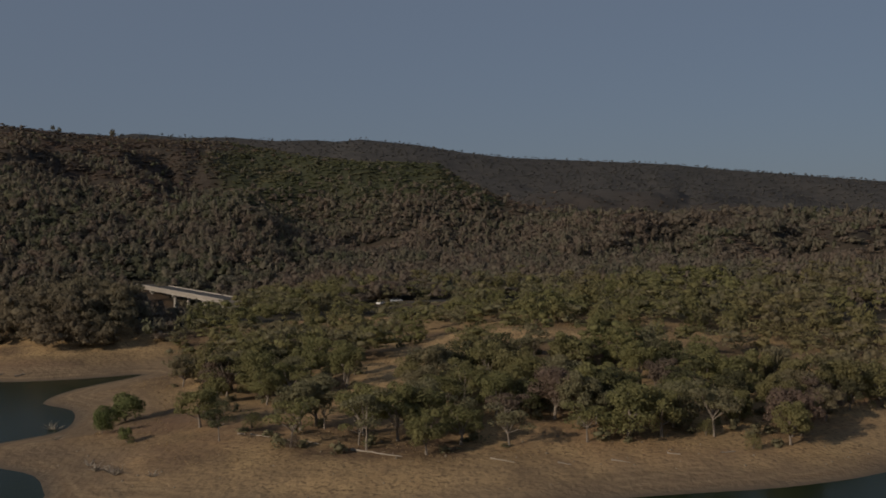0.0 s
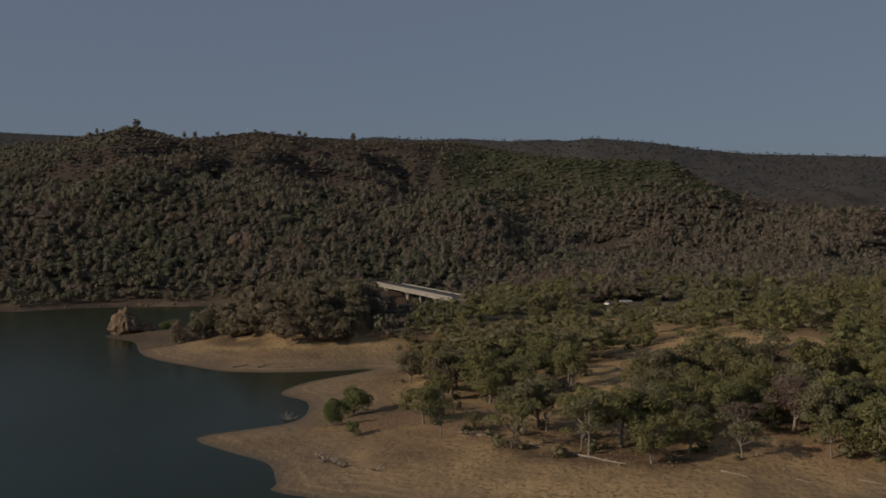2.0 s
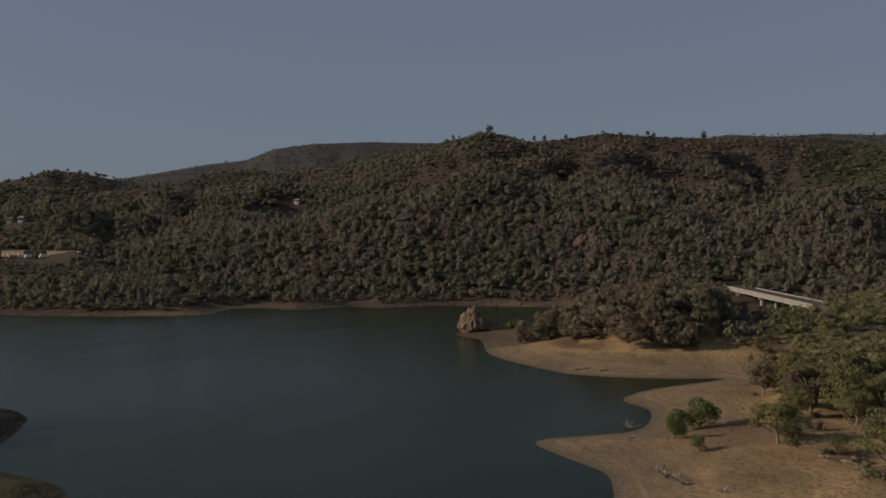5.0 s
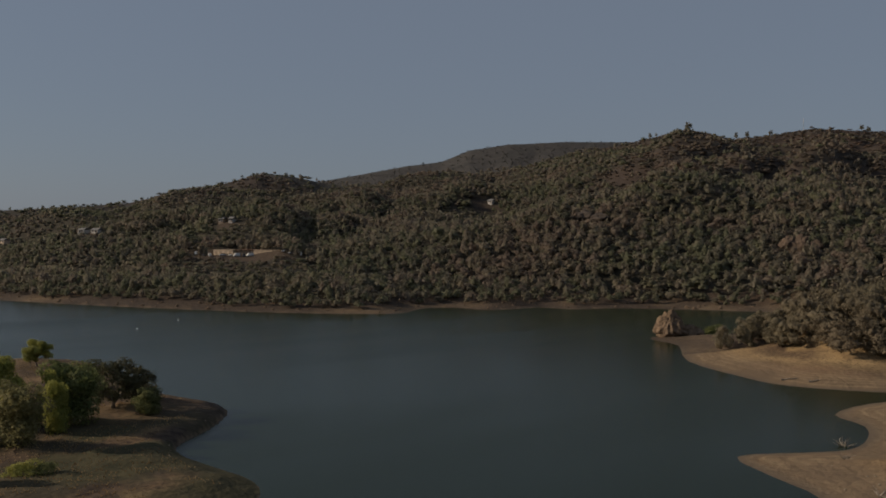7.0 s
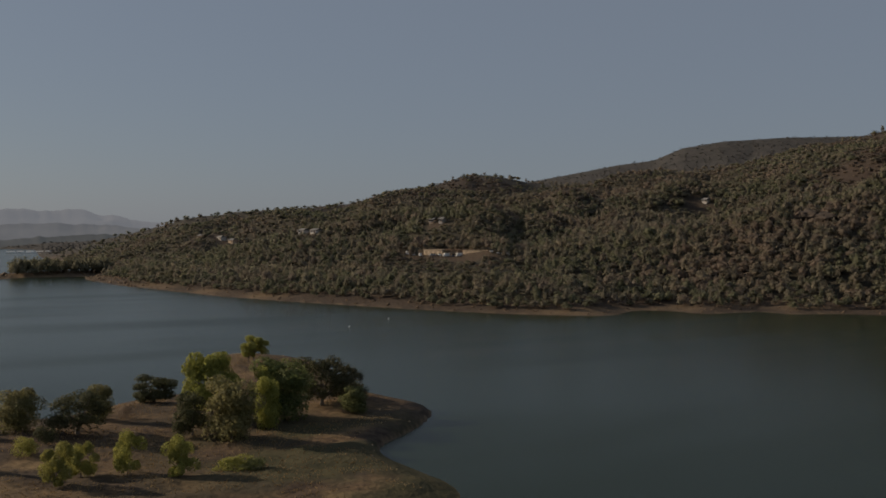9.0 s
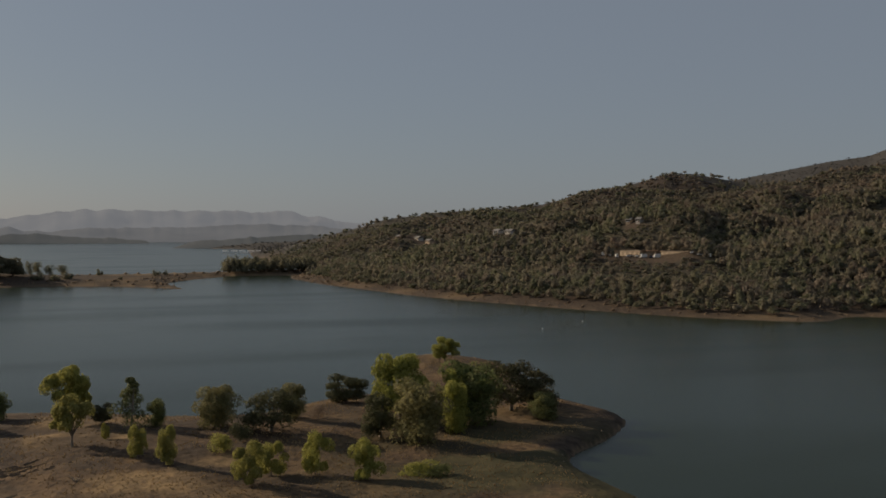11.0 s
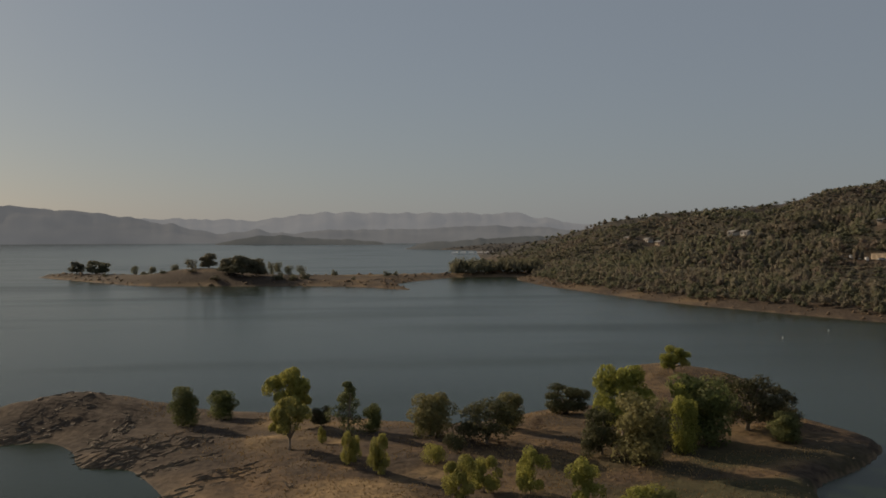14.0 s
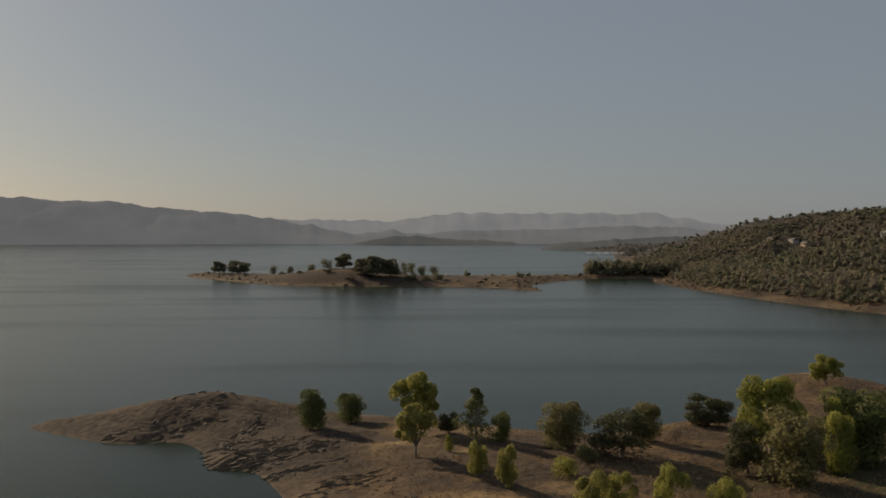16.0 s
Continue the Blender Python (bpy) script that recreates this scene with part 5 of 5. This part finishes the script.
# ---------------------------------------------------------------- driftwood
def log(x0, y0, x1, y1, thick, seed):
    """A bleached, bent log with a root end and stub limbs."""
    rng = random.Random(seed)
    a, b = Vector((x0, y0, ground_z(x0, y0) + thick * 0.6)), Vector((x1, y1, ground_z(x1, y1) + thick * 0.6))
    line = []
    for k in range(6):
        t = k / 5
        p = a.lerp(b, t)
        p += Vector((rng.uniform(-1, 1), rng.uniform(-1, 1), 0)) * thick * 1.8 * math.sin(math.pi * t)
        p.z = max(p.z, ground_z(p.x, p.y) + thick * 0.5)
        line.append((p, thick * (1.0 - 0.55 * t) * (1.4 if k == 0 else 1)))
    lines = [line]
    for k in (1, 3, 4):
        p = line[k][0]
        lines.append([(p, thick * 0.35), (p + Vector((rng.uniform(-1, 1), rng.uniform(-1, 1), rng.uniform(0.2, 0.7))) * thick * 5, thick * 0.08)])
    v, f = tubes(lines, 7)
    ob = new("driftwood_log", mesh_of("driftwood_log", v, f, DEADWOOD, True))
    return tagged(ob, "bleached driftwood log lying on the beach", "log", "driftwood on the beach")


for k, (x0, y0, x1, y1, w) in enumerate([(-9.1, 134.8, -1.2, 131.4, 0.22), (-25.8, 141.4, -22.2, 140.0, 0.18), (-20.3, 139.4, -17.5, 137.8, 0.16), (30.2, 132.6, 33.0, 132.1, 0.16),
                                         (39.4, 136.0, 41.4, 135.6, 0.15), (-28.0, 142.6, -26.6, 141.8, 0.16), (-16.6, 138.4, -14.0, 137.0, 0.13), (12.0, 131.5, 15.5, 130.0, 0.14),
                                         (-107.1, 227.6, -104.4, 230.7, 0.28), (-100.6, 228.4, -99.1, 230.9, 0.26), (48.0, 137.0, 50.5, 138.0, 0.15), (22.0, 131.0, 24.0, 130.6, 0.12)]):
    log(x0, y0, x1, y1, w * 0.75, 50 + k)
for k, (x, y, s) in enumerate([(-66.7, 166.0, 1.6), (-163.0, 22.0, 0.7), (-151.0, 12.0, 0.8), (-60.0, 150.0, 0.9), (-150.0, 30.0, 0.5), (-46.5, 130.5, 1.3), (-44.0, 129.0, 1.1), (-42.5, 127.0, 1.4), (-49.0, 134.0, 1.0), (-36.5, 124.5, 0.9)]):
    rng = random.Random(90 + k)
    p = Vector((x, y, ground_z(x, y)))
    lines = []
    for j in range(14):
        d = Vector((rng.uniform(-1, 1), rng.uniform(-1, 1), rng.uniform(0.15, 1.0)))
        lines.append([(p - Vector((0, 0, 0.1)), 0.08 * s), (p + d * s * 0.7, 0.05 * s), (p + d * s * 1.1 + Vector((rng.uniform(-0.5, 0.5), rng.uniform(-0.5, 0.5), 0.1)) * s, 0.012)])
    v, f = tubes(lines, 4)
    tagged(new("dead_stump", mesh_of("dead_stump", v, f, DEADWOOD)), "grey dead stump with bare branches on the shore", "stump", "dead wood on the shore")


# ---------------------------------------------------------------- the road bridge
def bridge():
    far_end, near_end = BRIDGE_ENDS
    run = near_end - far_end
    long = run.length
    ob = new("road_bridge")
    ob.matrix_basis = Matrix.Translation(far_end) @ pose(0, 0, 0, 0, 0, math.degrees(math.atan2(run.y, run.x)))
    half = 4.6
    part("deck", block((-45, -half, -0.55), (long + 1.2, half, -0.1), 0.03), CONCRETE, ob)
    part("roadway", block((-45, -half + 0.45, -0.1), (long + 1.2, half - 0.45, -0.03)), ASPHALT, ob, "worn grey asphalt roadway")
    for side in (-1, 1):
        bm = bmesh.new()
        box(bm, (-45, side * half - 0.18, -0.1), (long + 1.2, side * half + 0.18, 0.32), 0.04)
        part("parapet", bm, CONCRETE, ob, "low pale concrete kerb rail")
        for y in (side * 3.4, side * 1.2):
            part("girder", block((-20, y - 0.3, -2.0), (long + 1, y + 0.3, -0.55), 0.05), CONCRETE, ob)
    for x in (long * 0.16, long * 0.46, long * 0.80):
        bent = part("cap_beam", block((x - 0.6, -4.3, -2.9), (x + 0.6, 4.3, -2.0), 0.08), CONCRETE, ob)
        for y in (-3.0, 3.0):
            bm = bmesh.new()
            bmesh.ops.create_cone(bm, cap_ends=True, segments=14, radius1=0.75, radius2=0.7, depth=9)
            bmesh.ops.translate(bm, verts=bm.verts, vec=(x, y, -2.9 - 4.5))
            part("column", bm, CONCRETE, ob, "round concrete column")
    for x in (-1.5, long + 1.0):
        part("abutment", block((x - 1.5, -half, -6), (x + 1.5, half, -0.56), 0.06), CONCRETE, ob)
    tagged(ob, "pale concrete road bridge on round columns among trees", "bridge")


bridge()


# ---------------------------------------------------------------- buildings, cars and boats
CREAM = plain("cream painted wall", (0.58, 0.46, 0.32), (0.66, 0.53, 0.38), 0.7, 0.8, 0.2, 0.01)
WHITE = plain("white paint", (0.70, 0.68, 0.64), (0.78, 0.76, 0.72), 0.6, 0.5, 0.4, 0)
OLD_WHITE = plain("weathered white wall", (0.40, 0.37, 0.33), (0.48, 0.45, 0.40), 0.6, 0.8, 0.2, 0)
BROWN_ROOF = plain("brown roof shingles", (0.16, 0.10, 0.07), (0.22, 0.14, 0.10), 1.5, 0.9, 0.1, 0.02)
GREY_ROOF = plain("grey roof shingles", (0.20, 0.19, 0.18), (0.27, 0.26, 0.25), 1.5, 0.9, 0.1, 0.02)
TAN_WALL = plain("tan wall", (0.36, 0.28, 0.20), (0.44, 0.34, 0.25), 0.8, 0.85, 0.1, 0.01)
DARK_GLASS = plain("dark window glass", (0.02, 0.022, 0.025), (0.03, 0.032, 0.035), 2.0, 0.15, 0.6, 0)
RUBBER = plain("black tyre rubber", (0.015, 0.015, 0.015), (0.025, 0.025, 0.025), 6, 0.9, 0.2, 0)
SILVER = plain("silver paint", (0.42, 0.43, 0.44), (0.48, 0.49, 0.5), 1.0, 0.35, 0.5, 0)
DARK_BLUE = plain("dark blue paint", (0.03, 0.04, 0.07), (0.04, 0.05, 0.08), 1.0, 0.35, 0.5, 0)


def facing(x, y):
    """The turn, in degrees, of a front that faces the middle of the lake."""
    return math.degrees(math.atan2(-x, y)) + 180


def gable_roof(long, deep, eave, rise, over=0.5):
    bm = bmesh.new()
    x, y = long / 2 + over, deep / 2 + over
    pts = [(-x, -y, eave), (x, -y, eave), (x, y, eave), (-x, y, eave), (-x, 0, eave + rise), (x, 0, eave + rise)]
    low = [bm.verts.new(p) for p in pts]
    top = [bm.verts.new((p[0], p[1], p[2] + 0.22)) for p in pts]
    for a, b in ((low, False), (top, True)):
        for q in ((0, 1, 5, 4), (2, 3, 4, 5)):
            bm.faces.new([a[k] for k in (q if b else q[::-1])])
    for q in ((0, 1), (1, 5), (5, 2), (2, 3), (3, 4), (4, 0)):
        bm.faces.new([low[q[0]], low[q[1]], top[q[1]], top[q[0]]])
    bmesh.ops.recalc_face_normals(bm, faces=bm.faces)
    return bm


def house(x, y, long, deep, tall, wall, roof, label, turn=None):
    z = ground_z(x, y)
    ob = new("house")
    ob.matrix_basis = pose(x, y, z, 0, 0, (facing(x, y) if turn is None else turn) + 180)
    part("wall", block((-long / 2, -deep / 2, -2), (long / 2, deep / 2, tall)), wall, ob)
    part("roof", gable_roof(long, deep, tall, deep * 0.22), roof, ob)
    n = max(2, int(long / 4))
    for k in range(n):
        cx = -long / 2 + long * (k + 0.5) / n
        w = part("window", block((cx - 0.75, -deep / 2 - 0.06, 0.9), (cx + 0.75, -deep / 2 + 0.05, 2.2)), DARK_GLASS, ob, "dark window")
        part("frame", block((cx - 0.9, -deep / 2 - 0.09, 0.75), (cx + 0.9, -deep / 2 - 0.062, 0.9)), WHITE, w)
    part("door", block((long / 2 - 1.6, -deep / 2 - 0.05, 0), (long / 2 - 0.7, -deep / 2 + 0.05, 2.05)), BROWN_ROOF, ob)
    return tagged(ob, label, "house", "houses on the wooded slope")


def long_building():
    x, y = -530, 368
    z = ground_z(x, y)
    ob = new("storage_building")
    ob.matrix_basis = pose(x, y, z - 0.7, 0, 0, 20)
    for x0, x1, deep in ((-24, -9, 7), (7.5, 26, 7)):
        part("wing", block((x0, -deep / 2, -3), (x1, deep / 2, 3.2), 0.04), CREAM, ob, "cream stucco wing")
        part("roof", block((x0 - 0.4, -deep / 2 - 0.4, 3.2), (x1 + 0.4, deep / 2 + 0.4, 3.5), 0.05), TAN_WALL, ob)
        n = int((x1 - x0) / 3.4)
        for k in range(n):
            c = x0 + (x1 - x0) * (k + 0.5) / n
            part("roller_door", block((c - 1.2, -deep / 2 - 0.06, 0), (c + 1.2, -deep / 2 + 0.05, 2.6)), TAN_WALL, ob, "tan roller door")
    part("centre", block((-9, 0, -3), (7.5, 4, 3.0)), TAN_WALL, ob, "shaded open bay")
    part("canopy", block((-8.6, -2.5, 3.3), (7.1, 4.2, 3.58), 0.04), BROWN_ROOF, ob, "brown flat canopy roof")
    for k in range(4):
        part("post", block((-7 + 4.4 * k, -2.3, -1), (-6.8 + 4.4 * k, -2.1, 3.3)), TAN_WALL, ob)
    tagged(ob, "long cream storage building on the hillside", "building")


FIRST_CAR = {}


def car(x, y, paint, turn, label, van=False):
    z = ground_z(x, y)
    key = (paint.name, van)
    if key in FIRST_CAR:
        return tagged(copy_thing(FIRST_CAR[key], pose(x, y, z, 0, 0, turn)), label)
    ob = new("parked_van" if van else "parked_car")
    ob.matrix_basis = pose(x, y, z, 0, 0, turn)
    bm = bmesh.new()
    box(bm, (-2.2, -0.88, 0.3), (2.2, 0.88, 0.95 if not van else 1.2), 0.12)
    part("body", bm, paint, ob)
    bm = bmesh.new()
    if van:
        box(bm, (-2.1, -0.85, 1.2), (1.5, 0.85, 2.3), 0.14)
    else:
        box(bm, (-1.5, -0.78, 0.95), (1.0, 0.78, 1.5), 0.2)
    part("cabin", bm, paint if van else DARK_GLASS, ob)
    part("windscreen", block((0.95, -0.7, 1.0), (1.08, 0.7, 1.4)), DARK_GLASS, ob)
    for wx in (-1.35, 1.35):
        for wy in (-0.86, 0.86):
            bm = bmesh.new()
            bmesh.ops.create_cone(bm, cap_ends=True, segments=14, radius1=0.33, radius2=0.33, depth=0.22)
            bmesh.ops.rotate(bm, verts=bm.verts, matrix=Euler((radians(90), 0, 0)).to_matrix())
            bmesh.ops.translate(bm, verts=bm.verts, vec=(wx, wy, 0.33))
            part("wheel", bm, RUBBER, ob)
    FIRST_CAR[key] = ob
    return tagged(ob, label, "van" if van else "car", "parked vehicles")


long_building()
for k, (x, y, paint, van) in enumerate([(-563, 351, WHITE, True), (-556, 352, SILVER, False), (-550, 353, WHITE, True), (-540, 356, SILVER, False), (-535, 358, WHITE, False),
                                        (-529, 359, WHITE, True), (-524, 361, DARK_BLUE, False), (-519, 362, WHITE, True), (-497, 371, WHITE, False), (-492, 374, SILVER, False),
                                        (-488, 377, WHITE, True)]):
    car(x, y, paint, facing(x, y) + (20 if k % 2 else 95), "white van parked by the storage building" if van else "car parked by the storage building", van)
for k, (x, y, long, tall, wall, roof) in enumerate([(-975, 384, 13, 3.2, OLD_WHITE, GREY_ROOF), (-950, 386, 11, 3, TAN_WALL, GREY_ROOF), (-930, 392, 12, 3, OLD_WHITE, GREY_ROOF),
                                                    (-905, 397, 15, 3.4, TAN_WALL, BROWN_ROOF), (-890, 404, 10, 3, OLD_WHITE, GREY_ROOF), (-720, 352, 9, 3, OLD_WHITE, GREY_ROOF),
                                                    (-709, 357, 9, 3, OLD_WHITE, GREY_ROOF), (-612, 412, 4.5, 2.6, OLD_WHITE, GREY_ROOF), (-622, 410, 5, 2.4, TAN_WALL, GREY_ROOF),
                                                    (-584, 664, 6, 2.4, OLD_WHITE, GREY_ROOF), (-1000, 372, 10, 3, TAN_WALL, GREY_ROOF)]):
    house(x, y, long * 0.72, 6, tall * 0.85, wall, roof, "small pale house among hillside trees" if roof is not BROWN_ROOF else "tan house with a brown roof among trees", -160 + (k * 37) % 30 - 15)
car(-17, 334, WHITE, 70, "white car parked in a dirt pull-out")
car(-12, 345, SILVER, 15, "silver car parked in a dirt pull-out")
plant("dry_tree", "dome", 6, LEAF_BRUSH, -19, 366, 7.5, 12, "rounded brown dry tree beside the pull-out", count=90, size=0.05)


def road_strip():
    """The asphalt of the pull-out behind the oak slope, laid on the ground."""
    verts, faces = [], []
    line = [(-14, 340), (-6, 341), (2, 345), (12, 349), (24, 351), (40, 350)]
    for k, (x, y) in enumerate(line):
        for s in (-2.6, 2.6):
            verts.append((x, y + s, max(ground_z(x, y + s), ground_z(x, y)) + 0.35))
        for s in (-2.6, 2.6):
            verts.append((x, y + s, ground_z(x, y + s) - 0.5))
    for k in range(len(line) - 1):
        a, b = 4 * k, 4 * k + 4
        faces += [(a, b, b + 1, a + 1), (a, a + 2, b + 2, b), (a + 1, b + 1, b + 3, a + 3)]
    tagged(new("road", mesh_of("road", verts, faces, ASPHALT)), "grey asphalt pull-out behind the oaks", "road", kind="structure")


road_strip()


def buoy(x, y):
    ob = new("buoy")
    ob.matrix_basis = pose(x, y, 0)
    bm = bmesh.new()
    bmesh.ops.create_uvsphere(bm, u_segments=16, v_segments=10, radius=0.32)
    for v in bm.verts:
        v.co.z = v.co.z * 0.8 + 0.2
    part("float", bm, WHITE, ob)
    bm = bmesh.new()
    bmesh.ops.create_cone(bm, cap_ends=True, segments=10, radius1=0.1, radius2=0.08, depth=0.4)
    bmesh.ops.translate(bm, verts=bm.verts, vec=(0, 0, 0.65))
    part("marker", bm, WHITE, ob)
    tagged(ob, "small white buoy floating on the lake", "buoy", "buoys on the lake")


buoy(-337.2, 184.6)
buoy(-358.5, 214.6)


def dock(x, y, turn, long):
    ob = new("boat_dock")
    ob.matrix_basis = pose(x, y, 0, 0, 0, turn)
    part("deck", block((-long / 2, -1.5, 0.3), (long / 2, 1.5, 0.8)), WHITE, ob, "pale floating deck")
    for k in range(6):
        c = -long / 2 + long * (k + 0.5) / 6
        part("boat_cover", gable_roof(long / 8, 6, 3.2, 1.0, 0.2), WHITE, ob).location = (c, 0, 0)
        for s in (-1, 1):
            part("post", block((c + s * long / 18 - 0.1, -0.1, 0.3), (c + s * long / 18 + 0.1, 0.1, 3.3)), SILVER, ob)
    tagged(ob, "white covered boat dock far along the shore", "dock")


dock(-1790, 372, 80, 90)


def mast(x, y, tall):
    """A thin steel mast with cross arms on the hill crest."""
    z = ground_z(x, y)
    ob = new("radio_mast")
    ob.matrix_basis = pose(x, y, z)
    bm = bmesh.new()
    bmesh.ops.create_cone(bm, cap_ends=True, segments=8, radius1=0.35, radius2=0.12, depth=tall)
    bmesh.ops.translate(bm, verts=bm.verts, vec=(0, 0, tall / 2))
    part("pole", bm, SILVER, ob)
    for k, wide in ((0.7, 1.6), (0.82, 1.3), (0.94, 1.0)):
        part("cross_arm", block((-wide, -0.08, tall * k), (wide, 0.08, tall * k + 0.16)), SILVER, ob)
    tagged(ob, "thin grey radio mast on the wooded crest", "mast")


mast(-511, 1133, 14)
